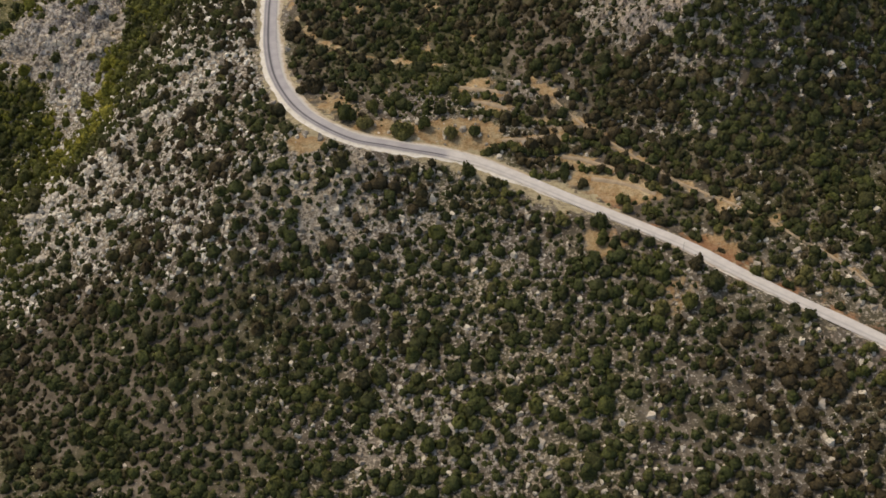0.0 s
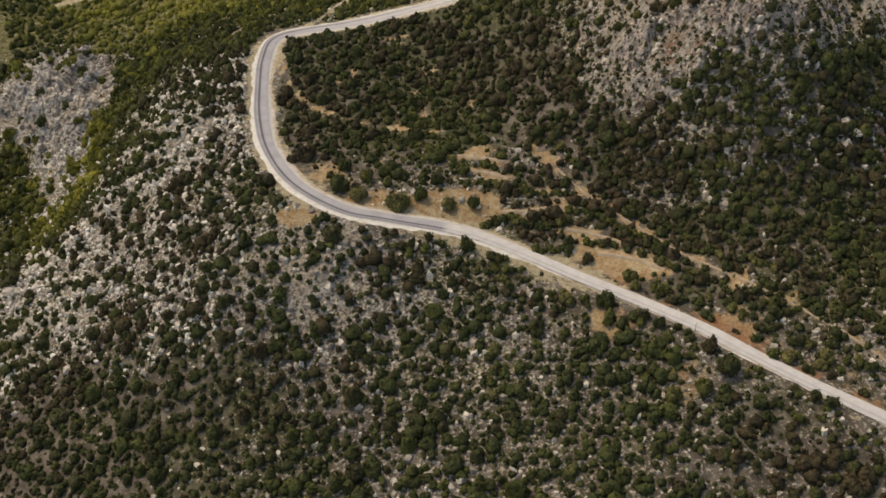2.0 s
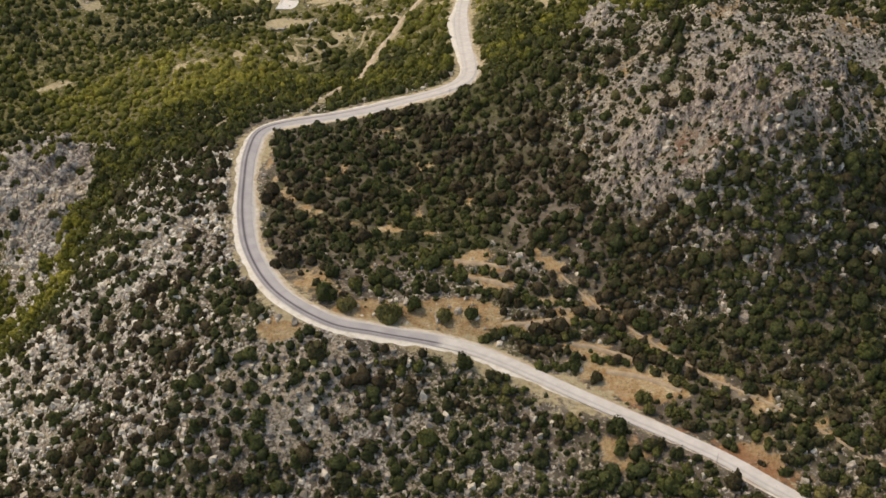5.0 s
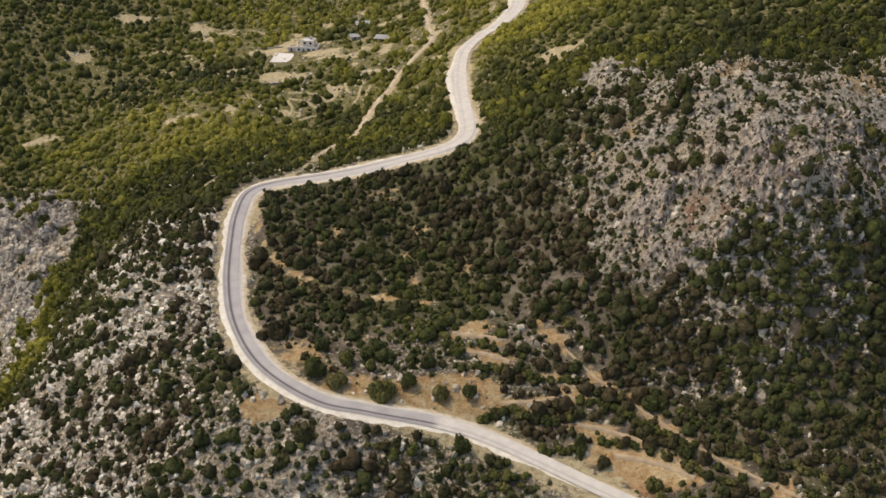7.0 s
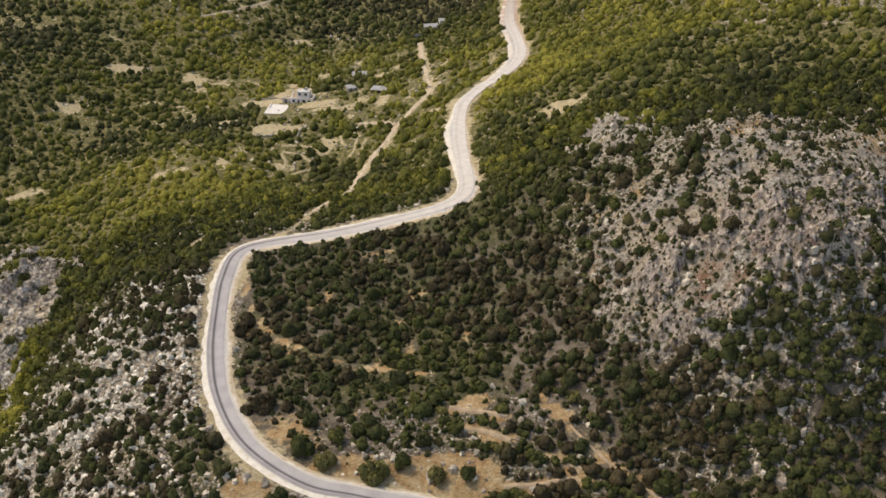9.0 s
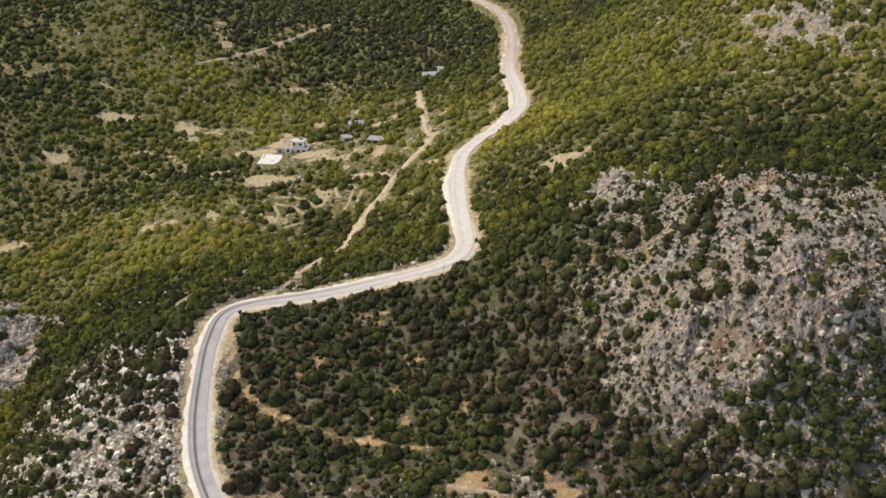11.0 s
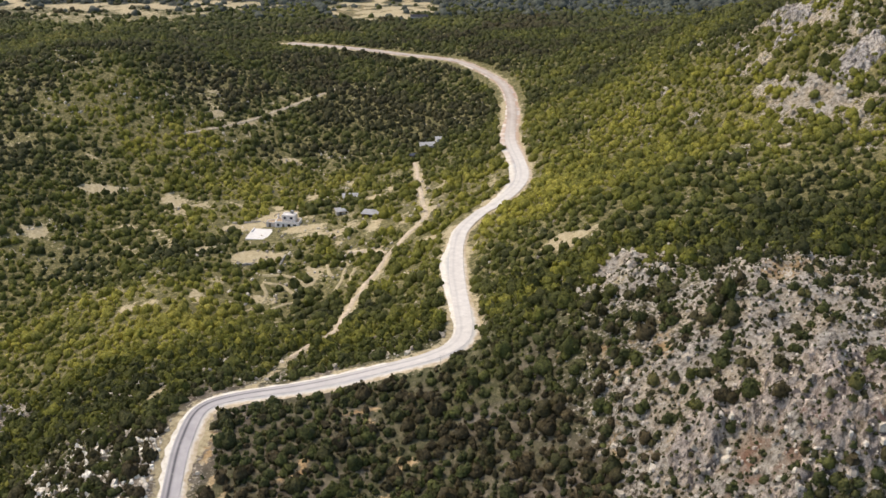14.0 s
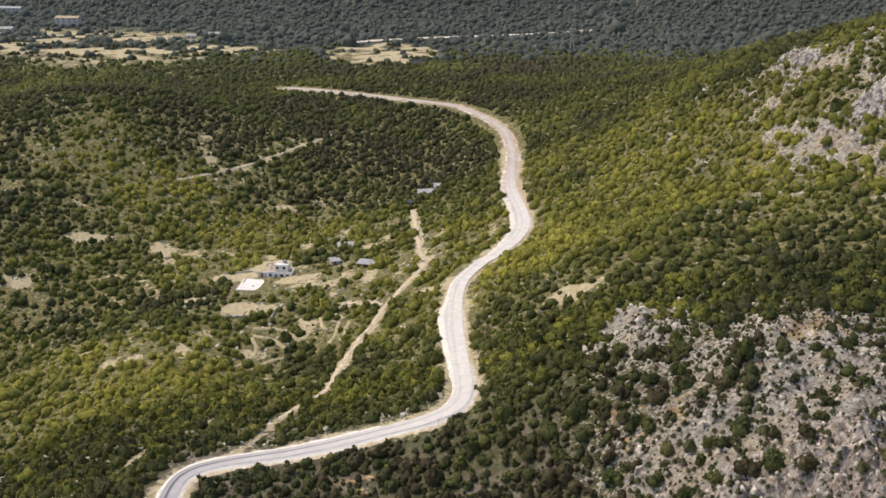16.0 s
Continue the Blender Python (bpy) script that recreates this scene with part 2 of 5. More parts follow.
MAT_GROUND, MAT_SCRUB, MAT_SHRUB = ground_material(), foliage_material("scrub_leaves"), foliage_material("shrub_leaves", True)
MAT_CRAG = crag_material("fissured_limestone", (0.45, 0.38, 0.33), (0.56, 0.485, 0.41), (0.62, 0.52, 0.4))
MAT_PALE_CRAG = crag_material("pale_limestone", (0.47, 0.435, 0.39), (0.6, 0.555, 0.49), (0.68, 0.62, 0.53))
MAT_STONE, MAT_WHITE_STONE = stone_material("limestone", (0.28, 0.235, 0.18), (0.48, 0.42, 0.335), (0.7, 0.63, 0.51)), stone_material("white_limestone", (0.64, 0.58, 0.48), (0.78, 0.72, 0.61), (0.84, 0.79, 0.685))
MAT_CRAG_STONE = stone_material("crag_limestone", (0.46, 0.385, 0.32), (0.62, 0.54, 0.45), (0.77, 0.69, 0.58))
MAT_ASPHALT, MAT_GRAVEL = asphalt_material(), gravel_material()


def plain_material(name, colour, spread=0.25, scale=0.6, rough=0.85):
    m = Nodes(name)
    lo, hi = tuple(c * (1 - spread) for c in colour), tuple(min(c * (1 + spread), 0.9) for c in colour)
    return m.done(m.ramp(m.noise(scale, 5), (0.3, lo), (0.7, hi)), rough)


# grey-green base colour stands in for haze over the distant woods
MAT_FAR_WOODS = plain_material("hazed_woods", (0.078, 0.085, 0.064), 0.35, 0.03)
MAT_BARK = plain_material("bark", (0.09, 0.07, 0.05), 0.4, 3.0)
MAT_DRYGRASS = plain_material("dry_grass", (0.4, 0.33, 0.19), 0.3, 0.5, 0.95)
MAT_TRACK = plain_material("track_dust", (0.52, 0.42, 0.29), 0.3, 0.5, 0.95)
MAT_CLAY = plain_material("tan_earth", (0.42, 0.315, 0.2), 0.25, 0.4, 0.95)

# ---- lie of the land: x, y, reach, height ----
BROAD_HILLS = [
    (38, 31, 188, -16.1), (-148, 541, 174, -12.4), (202, 608, 175, 38.0), (-262, 339, 185, -25.9),
    (144, 29, 175, -17.1), (-74, 41, 316, -29.1), (-85, 40, 202, -22.4), (251, 221, 184, 16.9),
    (281, 61, 320, 0.6), (95, 39, 319, -15.6), (-30, 499, 111, -16.0), (123, 175, 110, -1.8),
    (256, 666, 128, 41.5), (-234, 490, 114, -3.4), (181, 140, 108, -10.5), (129, 252, 113, 7.9),
    (37, 221, 110, 9.2), (68, 286, 112, 6.8), (206, 336, 114, 27.0),
]
LOCAL_HILLS = [
    (33, 700, 82, -26.2), (51, 311, 69, 3.6), (65, 367, 62, 14.6), (86, 258, 70, -2.6),
    (60, 349, 65, 10.5), (144, 454, 64, -11.8), (30, 345, 67, 4.7), (-198, 275, 73, -22.3),
    (-107, 334, 44, 33.6), (121, 253, 68, -7.4), (200, 546, 59, 29.5), (39, 256, 70, 1.4),
    (-212, 747, 65, 26.9), (-68, 402, 44, 17.1), (68, 293, 32, -22.5), (20, 340, 27, -15.5),
    (61, 487, 39, 16.6), (-79, 487, 42, 19.2), (112, 549, 41, -12.8), (-138, 343, 28, -24.7),
    (-58, 488, 28, -16.0), (140, 296, 40, -22.5), (-229, 582, 37, 16.4), (-52, 262, 31, 21.2),
]
KNOLLS = [
    (95, 306, 24, 29.3), (66, 173, 44, 4.3), (-81, 651, 39, -9.0),
]


def land(x, y):
    """Height of the bare hills."""
    x, y = np.asarray(x, float), np.asarray(y, float)
    z = 25.51 + 0.0042466 * np.clip(y, -300, 1500)
    for cx, cy, r, h in BROAD_HILLS + LOCAL_HILLS + KNOLLS:
        z = z + h * np.exp(-((x - cx) ** 2 + (y - cy) ** 2) / (2 * r * r))
    # the mountain behind the plain, and the ranges round the valley
    z = z + 420 * step(1330, 2900, y + 0.22 * x + 60 * vnoise(x, y, 500, 3)) + 260 * step(420, 1500, np.abs(x + 60)) * step(-200, 900, y)
    z = z + 60 * fbm(x, y, 420, 5) * step(1350, 1900, y)
    return z


# ---- road and tracks on the plan ----
ROAD_CTRL = [(190, 140), (150, 172), (111.2, 198), (91, 211.8), (77.8, 222), (65.8, 232.2), (43.3, 246.8), (11.2, 265.2), (-14.3, 270.1), (-28.1, 273), (-43, 285.5), (-53.2, 304.4), (-58.7, 324.5),
             (-61.4, 345.9), (-62.4, 361.8), (-60.9, 376), (-51.9, 382), (-32.9, 385.5), (-13.7, 389.6), (1.9, 393.8), (10.8, 404), (11, 430.7), (9.9, 472), (11.7, 507), (19.8, 527.2),
             (28, 537.5), (38, 557), (41, 582), (39, 634), (44, 705), (42, 756), (29.4, 793.5), (11.8, 823), (-18.7, 843), (-50.8, 863), (-84.2, 880), (-109, 888)]
road_line = curve_points(ROAD_CTRL, 2.0)
rz = land(road_line[:, 0], road_line[:, 1])
for _ in range(3):
    rz = np.convolve(np.pad(rz, 8, mode="edge"), np.ones(17) / 17, "valid")
road_line = np.c_[road_line, rz]
FARM_TRACK = curve_points([(-48.7, 386.8), (-44, 400), (-39.5, 414.3), (-30.5, 434), (-30, 455), (-29, 470), (-28, 482), (-25, 495), (-20, 506), (-17, 518), (-13, 525), (-6, 541), (-2, 552), (-4, 573), (-6, 604), (-9, 643)], 2.0)
FARM_SPUR = curve_points([(-17, 521), (-24, 527), (-36, 530)], 2.0)
TERRACE_TRACK = curve_points([(28, 303), (31.7, 298.3), (37.5, 289.5), (44.5, 281), (55.5, 270.8), (64.5, 260.8), (75.4, 250.8), (82.5, 245), (92, 236), (104.8, 223.7), (113.7, 213.1)], 2.0)
PLAIN_ROAD = curve_points([(-99, 1150), (-40, 1195), (27, 1224), (105, 1259), (191, 1315)], 6.0)
FOOT_TRACK = curve_points([(-135, 675), (-121, 687), (-103, 705), (-87, 726), (-74, 744), (-61, 765)], 3.0)
FARM_ARCS = [curve_points(c, 1.5) for c in ([(-68, 517), (-60, 517), (-53, 513), (-48, 506)], [(-67, 512), (-59, 510), (-53, 502)], [(-67, 511), (-64, 503), (-66, 494), (-70, 487)], [(-34, 517), (-35, 509), (-37, 499)],
                                             [(-30, 515), (-31, 507), (-33, 499)], [(-42, 522), (-40.5, 516), (-39, 511)], [(-51, 498), (-59, 494), (-64, 486)])]
TERRACE_STEPS = [curve_points(c, 1.5) for c in ([(7.6, 292), (14.2, 290.7), (21.5, 287.4)], [(17.9, 274.1), (26.5, 275.1), (33.8, 276.9), (40, 274.6)], [(5.4, 299.5), (12.9, 297.4), (20.4, 295.6)], [(24, 284), (31, 282.5), (38, 280)], [(36, 268.5), (44, 267), (52, 263)], [(44, 259.5), (53, 257), (62, 252)])]
# bare pale patches in the valley: x, y, half width, half depth
BARE_PATCHES = [(-140, 575, 7, 4), (-132, 503, 6, 3), (-173, 496, 8, 3), (-175, 636, 8, 5), (-156, 608, 16, 5), (-178, 563, 9, 7), (-187, 555, 7, 5), (-78, 668, 9, 6), (-53, 711, 12, 4),
                (-69, 500, 3, 5), (-48, 519, 4, 6), (-49, 534, 7, 2), (-57, 551, 3, 4), (-24, 556, 3, 7), (-20, 604, 5, 4), (-29, 597, 6, 3), (-42, 551, 4, 4), (-78, 391, 3, 9), (-179, 492, 6, 5), (-36, 452, 2, 6)]
TERRACE_LINE = curve_points([(-57, 364), (-56, 357), (-48.5, 336.7), (-38.8, 328.4), (-28.8, 321.6), (-22.3, 319.1), (-12, 317), (2.3, 312.7)], 2.0)


def ground_maps(x, y):
    """What lies at each place: rock, soil, pale dust, red staining, lushness and the distance to the road."""
    d_road, k = nearest(x, y, road_line, 40.0)
    t1, _ = nearest(x, y, FARM_TRACK, 12.0)
    t2, _ = nearest(x, y, FARM_SPUR, 12.0)
    t3, _ = nearest(x, y, TERRACE_TRACK, 12.0)
    t4, _ = nearest(x, y, TERRACE_LINE, 12.0)
    t5, _ = nearest(x, y, PLAIN_ROAD, 30.0)
    t6, _ = nearest(x, y, FOOT_TRACK, 12.0)
    t7 = np.minimum.reduce([nearest(x, y, arc, 12.0)[0] for arc in FARM_ARCS])
    t8 = np.minimum.reduce([nearest(x, y, bank, 12.0)[0] for bank in TERRACE_STEPS])
    n = fbm(x, y, 60, 11)
    m = fbm(x, y, 14, 21)
    u, v = x + 12 * fbm(x, y, 34, 15), y + 12 * fbm(x, y, 34, 17)
    rock = 0.36 + 0.3 * n + 0.12 * step(310, 270, y)
    rock += 0.3 * blob(u, v, -92, 312, 36, 54, -20) + 0.42 * blob(x, y, -88, 328, 15, 12, 0) + 0.34 * blob(x, y, -108, 304, 20, 8, 10) + 0.36 * blob(x, y, -138, 294, 8, 13) + 0.3 * blob(x, y, -76, 312, 6, 9) + 0.2 * blob(u, v, -130, 275, 26, 28) + 0.18 * blob(x, y, 0, 205, 70, 40) + 0.16 * blob(x, y, -40, 246, 46, 18) - 0.28 * blob(x, y, -95, 205, 70, 42)
    rock -= 0.45 * step(400, 470, y)
    rock += 0.95 * blob(u + 16 * fbm(x, y, 40, 35), v + 14 * fbm(x, y, 30, 37), 100, 350, 52, 38, 14) + 0.7 * blob(u, v, 58, 332, 12, 22) + 0.75 * blob(u, v, 82, 316, 36, 15, 4) + 1.05 * blob(u, v, -152, 404, 22, 50, 15) + 0.9 * blob(u, v, -172, 425, 18, 36) + 0.6 * blob(u, v, 58, 402, 10, 20)
    rock += 0.8 * blob(u, v, 158, 560, 26, 75, -10) * step(-0.1, 0.35, fbm(x, y, 36, 19))
    rock += 0.35 * blob(u, v, -48, 254, 26, 15)
    rock -= 0.4 * blob(x, y, -5, 345, 58, 40) + 0.3 * blob(x, y, 92, 258, 70, 30) + 0.14 * blob(x, y, 45, 195, 42, 26)
    rock += 0.55 * blob(x, y, 100, 284, 55, 18, 5) * step(-0.05, 0.35, fbm(x, y, 11, 25)) + 0.85 * blob(x, y, 145, 540, 60, 120) * step(0.12, 0.42, fbm(x, y, 14, 27)) + 0.8 * blob(x, y, 147, 519, 12, 11) + 0.7 * blob(x, y, 55, 411, 7, 8)
    rock += 0.3 * (1 - step(8, 16, d_road)) * step(-45, -54, x) * step(286, 300, y) * step(372, 360, y)
    soil = 0.7 * blob(x, y, -8, 277, 26, 5.5, -6, 0.35) + 0.95 * blob(x, y, -41, 269.5, 6, 5, 0, 0.3) + 0.4 * blob(x, y, -36, 293, 8, 5)
    soil += 0.42 * blob(x, y, 118, 368, 40, 18, 10) * step(-0.25, 0.25, m) + 0.36 * blob(x, y, 55, 345, 12, 22) * step(-0.1, 0.3, m)
    soil += 0.3 * blob(x, y, 35, 272, 36, 18, -25) * step(-0.1, 0.35, m)
    soil += 0.85 * blob(x, y, 51, 256, 13, 4, -20) + 0.6 * blob(x, y, 81, 245, 4, 8, -25) + 0.45 * blob(x, y, 47, 232, 8, 4, -30) + 0.7 * blob(x, y, 94, 241, 3, 4) + 0.5 * blob(x, y, 35, 244, 5, 3)
    soil += 0.8 * blob(x, y, 18, 290, 9, 1.8, -14) + 0.7 * blob(x, y, 11, 300, 4, 2) + 0.35 * blob(x, y, 89, 259, 12, 2.0, -30)
    soil += 0.75 * (1 - step(0.8, 2.6, t3 + m)) + 0.8 * (1 - step(0.7, 2.4, t4 + m)) + 0.25 * blob(x, y, 100, 376, 50, 14, 10) * step(-0.3, 0.3, m)
    soil += 0.5 * blob(x, y, -75, 560, 30, 18) * step(0.0, 0.5, m)
    pale = 0.95 * (1 - step(1.0, 2.8, t1 + m)) + 0.9 * (1 - step(0.8, 2.6, t6 + m)) + 0.9 * (1 - step(0.8, 2.2, t2 + m))
    soil += 0.6 * (1 - step(4.0, 7.5, d_road + 3.0 * m)) * step(40, 60, x) * (y < 262) * step(-0.5, 0.3, (x - 77.8) * 0.64 + (y - 222) * 0.77)
    pale += 0.8 * (1 - step(3.6, 7.5, d_road + 3.0 * m)) * (1 - 0.6 * step(40, 60, x) * (y < 262)) + 1.2 * blob(x, y, -84, 574, 11, 6, 0, 0.3) + blob(x, y, -60, 562, 6, 4) + 0.8 * blob(x, y, -76, 535, 8, 4) + 0.9 * blob(x, y, 45, 453, 6, 5)
    soil += 1.5 * blob(u, v, -48, 1080, 52, 72, 0, 0.2) * (1 - 0.8 * blob(x, y, -52, 1100, 60, 9, 12) * step(-0.1, 0.2, m))
    pale += 0.45 * blob(u, v, -300, 1110, 90, 105, 20) * step(-0.3, 0.25, m) + 0.65 * blob(u, v, -200, 1090, 70, 40, 10) * step(-0.1, 0.3, m) + 0.65 * blob(u, v, -420, 1150, 60, 90, 0) * step(-0.2, 0.3, m) + 1.1 * (1 - step(3.5, 8.0, t5 + 3 * m))
    soil += 0.3 * blob(x, y, 103, 215, 32, 2.6, -36) + 0.6 * blob(x, y, 27, 275, 12, 1.5, 10) + 0.6 * blob(x, y, 14, 303, 6, 2.0)
    soil += 0.35 * blob(x, y, 79, 229, 10, 3, -30) + 0.9 * blob(x, y, -73, 533, 9, 6) + 0.3 * blob(x, y, -98, 474, 4, 3) * step(-0.25, 0.15, m) + 0.4 * blob(x, y, -115, 506, 5, 4) * step(-0.2, 0.2, m) + 0.3 * blob(x, y, -87, 500, 8, 10)
    soil += 0.6 * blob(x, y, -40, 520, 9, 12) * step(-0.1, 0.25, m) + 0.7 * blob(x, y, -75, 582, 16, 10) + 0.7 * blob(x, y, -150, 606, 26, 7) * step(-0.2, 0.3, m)
    pale = pale + 0.8 * blob(x, y, -26, 600, 8, 12) * step(-0.25, 0.2, m) + 0.8 * blob(x, y, -25, 553, 3, 7) + 0.6 * blob(x, y, -178, 572, 9, 10) * step(-0.1, 0.3, m)
    pale += 0.8 * blob(x, y, 55, 403, 5, 12) * step(-0.15, 0.2, m) + 0.6 * blob(x, y, 68, 442, 4, 3) + 0.5 * blob(x, y, -113, 700, 14, 5) * step(-0.1, 0.3, m) + 0.7 * blob(x, y, 45, 450, 6, 6) + 0.7 * blob(x, y, 55, 453, 5, 3) * step(-0.3, 0.1, m)
    soil += 0.9 * (1 - step(0.9, 2.2, t8 + m)) + 0.8 * blob(x, y, 4, 277, 13, 7.5, 0, 0.3) + 0.4 * blob(x, y, -32, 289, 8, 5, 25, 0.3) + 0.8 * blob(x, y, 50, 257, 14, 7, -28, 0.35)
    soil += 0.55 * blob(x, y, 46, 234, 8, 4, -30) + 0.6 * blob(x, y, 62, 214, 9, 7, -30) + 0.5 * blob(x, y, 82, 236, 6, 5)
    for px, py, qx, qy in BARE_PATCHES:
        pale = pale + 0.75 * blob(x, y, px, py, 0.8 * qx, 0.8 * qy, 0, 0.4) * step(-0.4, 0.1, m)
    pale = pale + 0.34 * blob(x, y, -310, 1215, 130, 70, -8, 0.3) + 0.34 * blob(x, y, -290, 1030, 120, 75) + 0.7 * blob(x, y, -72, 531, 10, 6, 0, 0.3)
    red = (1 - step(4, 9, d_road)) * step(30, 55, x) * step(270, 255, y) + 1.2 * blob(x, y, 74, 314, 10, 6) + 1.1 * blob(x, y, 100, 310, 10, 5) + (1 - step(4, 10, d_road)) * step(500, 720, y)
    lush = step(345, 440, y + 20 * n + 0.25 * x * step(-75, -58, x) + 38 * step(-60, -78, x)) * (1 - 0.5 * step(560, 800, y)) + 0.1 * blob(x, y, 0, 330, 60, 45)
    lush = np.clip(lush + 0.25 * n + 0.6 * blob(x, y, -175, 320, 45, 60) + 0.6 * blob(x, y, -138, 345, 16, 42, 10), 0, 1)
    glade = step(0.28, 0.5, fbm(x, y, 34, 91)) * step(440, 500, y) * (1 - step(640, 760, y)) * (1 - step(20, 60, x))
    soil, pale = soil + 0.3 * glade, pale + 0.12 * glade
    crumb = step(0.14, 0.36, fbm(x, y, 6.5, 93)) * np.maximum(blob(x, y, -70, 555, 95, 115), blob(x, y, -100, 705, 55, 60))
    soil, pale = soil + 0.45 * crumb, pale + 0.2 * crumb
    soil = soil + 0.6 * step(0.34, 0.54, fbm(x, y, 5, 94)) * blob(x, y, 0, 335, 62, 52)
    grove = step(-0.05, 0.35, fbm(x, y, 55, 95)) * step(440, 480, y) * blob(x, y, -62, 545, 70, 100)
    soil = soil + 0.4 * grove
    away = step(425, 450, y)
    pale, soil = pale + 0.85 * soil * away * step(-0.35, 0.25, m), soil * (1 - 0.75 * away)
    soil = soil * (1 - 0.5 * step(-0.15, 0.35, fbm(x, y, 6, 97)) * step(12, 30, x) * step(300, 290, y))
    cover = step(395, 470, y + 16 * n)
    lush = lush * (1 - 0.35 * step(820, 1000, y))
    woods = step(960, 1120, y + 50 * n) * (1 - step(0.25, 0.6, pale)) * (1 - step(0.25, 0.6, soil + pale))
    lush = np.clip(lush + 0.35 * woods, 0, 1)
    maps = dict(rock=np.clip(rock, 0, 1.3), soil=np.clip(soil, 0, 1), pale=np.clip(pale, 0, 1), red=np.clip(red, 0, 1), lush=lush, cover=cover, woods=woods)
    return maps, d_road, k, np.minimum.reduce([t1 - 0.1, t2, t3 + 0.7, t4 + 0.4, t7 + 0.3, t8 + 0.8, t6 + 0.6])


def surface(x, y):
    """Height of the finished ground, with crags and the road's cut, and its maps."""
    shape = np.shape(x)
    x, y = np.ravel(x).astype(float), np.ravel(y).astype(float)
    maps, d_road, k, d_track = ground_maps(x, y)
    crag = 1 - 2 * np.abs(fbm(x, y, 16, 31, 3))
    z = land(x, y) + 0.9 * fbm(x, y, 22, 41) + step(0.75, 1.2, maps["rock"]) * (3.2 * crag + 1.1 * vnoise(x, y, 5, 51))
    cut = 1 - step(5.0, 12.0, d_road)
    z = z * (1 - cut) + (road_line[k, 2] - 0.25) * cut
    return z.reshape(shape), maps, d_road, d_track


def build_ground():
    near_x, near_y = np.arange(-340, 300.1, 3.1), np.arange(60, 960.1, 3.1)
    out = np.cumsum(4.0 * 1.13 ** np.arange(40))
    out = out[out < 4200]
    west, east, north = np.arange(-562, -341, 6.0), np.arange(306, 500, 6.0), np.arange(965, 1430, 5.0)
    xs = np.r_[west[0] - out[::-1], west, near_x, east, east[-1] + out]
    ys = np.r_[near_y[0] - out[::-1], near_y, north, north[-1] + out]
    gx, gy = np.meshgrid(xs, ys)
    z, maps, _, _ = surface(gx, gy)
    nx, ny = len(xs), len(ys)
    i = np.arange(nx * ny).reshape(ny, nx)
    faces = np.stack([i[:-1, :-1], i[:-1, 1:], i[1:, 1:], i[1:, :-1]], -1).reshape(-1, 4)
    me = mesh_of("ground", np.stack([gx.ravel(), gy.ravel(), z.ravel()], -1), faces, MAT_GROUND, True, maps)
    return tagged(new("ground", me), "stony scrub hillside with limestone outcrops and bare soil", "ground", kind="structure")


ground = build_ground()


CRAGS = dict(
    crag_face=(84, 318, 34, 15, 4, 301), crag_shoulder=(128, 340, 24, 17, 12, 311), gully_crag=(-155, 406, 19, 46, 14, 321),
    hilltop_crag=(152, 588, 14, 24, -10, 331), hilltop_ledge=(166, 527, 15, 10, 0, 341),
)


def crag_height(name, x, y):
    """Height of a rock face that stands out of the slope inside an ellipse and dips under it at its rim."""
    cx, cy, rx, ry, turn, seed = CRAGS[name]
    z, maps, _, _ = surface(x, y)
    inside = blob(x + 8 * fbm(x, y, 22, seed), y + 8 * fbm(x, y, 22, seed + 1), cx, cy, rx, ry, turn, 0.35)
    inside = inside * (1 - 0.8 * step(0.05, 0.4, fbm(x, y, 15, seed + 7) + 0.25 * (cy > 480)))
    rib = 1 - 2 * np.abs(vnoise(x + 3 * vnoise(x, y, 7, seed + 2), y * 0.5, 9, seed + 3))
    chip = 1 - 2 * np.abs(vnoise(x, y, 2.6, seed + 4))
    return z + inside * (1.4 + (2.9 if cx < 0 else 1.3) * rib + 1.0 * chip + 0.8 * vnoise(x, y, 1.3, seed + 5)) - 2.2 * (1 - inside), inside, maps


def crag(name, label, x0, x1, y0, y1, mat):
    gx, gy = np.meshgrid(np.arange(x0, x1, 0.85), np.arange(y0, y1, 0.85))
    z, inside, maps = crag_height(name, gx, gy)
    i = np.arange(gx.size).reshape(gx.shape)
    keep = (inside[:-1, :-1] + inside[1:, 1:]) > 0.02
    f = np.stack([i[:-1, :-1], i[:-1, 1:], i[1:, 1:], i[1:, :-1]], -1)[keep]
    me = mesh_of(name, np.stack([gx.ravel(), gy.ravel(), z.ravel()], -1), f, mat, False, dict(red=maps["red"]))
    return tagged(new(name, me), label, "cliff", kind="structure")


def rooted(x, y):
    """Height at which a plant or stone stands, on the ground or on a rock face."""
    x, y = np.asarray(x, float), np.asarray(y, float)
    z = surface(x, y)[0]
    for name, (cx, cy, rx, ry, _, _) in CRAGS.items():
        on = np.hypot(x - cx, y - cy) < 1.5 * max(rx, ry) + 10
        if on.any():
            z[on] = np.maximum(z[on], crag_height(name, x[on], y[on])[0])
    return z


crag("crag_face", "fissured mauve-grey limestone cliff with rusty stains", 40, 150, 288, 372, MAT_CRAG)
crag("crag_shoulder", "pale fissured limestone shoulder above the cliff", 88, 175, 312, 378, MAT_CRAG)
crag("gully_crag", "pale grey limestone crag above the green gully", -205, -112, 345, 478, MAT_PALE_CRAG)
crag("hilltop_crag", "weathered pale outcrop on the green hilltop", 120, 200, 520, 640, MAT_PALE_CRAG)
crag("hilltop_ledge", "weathered pale ledge on the green hilltop", 130, 200, 490, 560, MAT_PALE_CRAG)


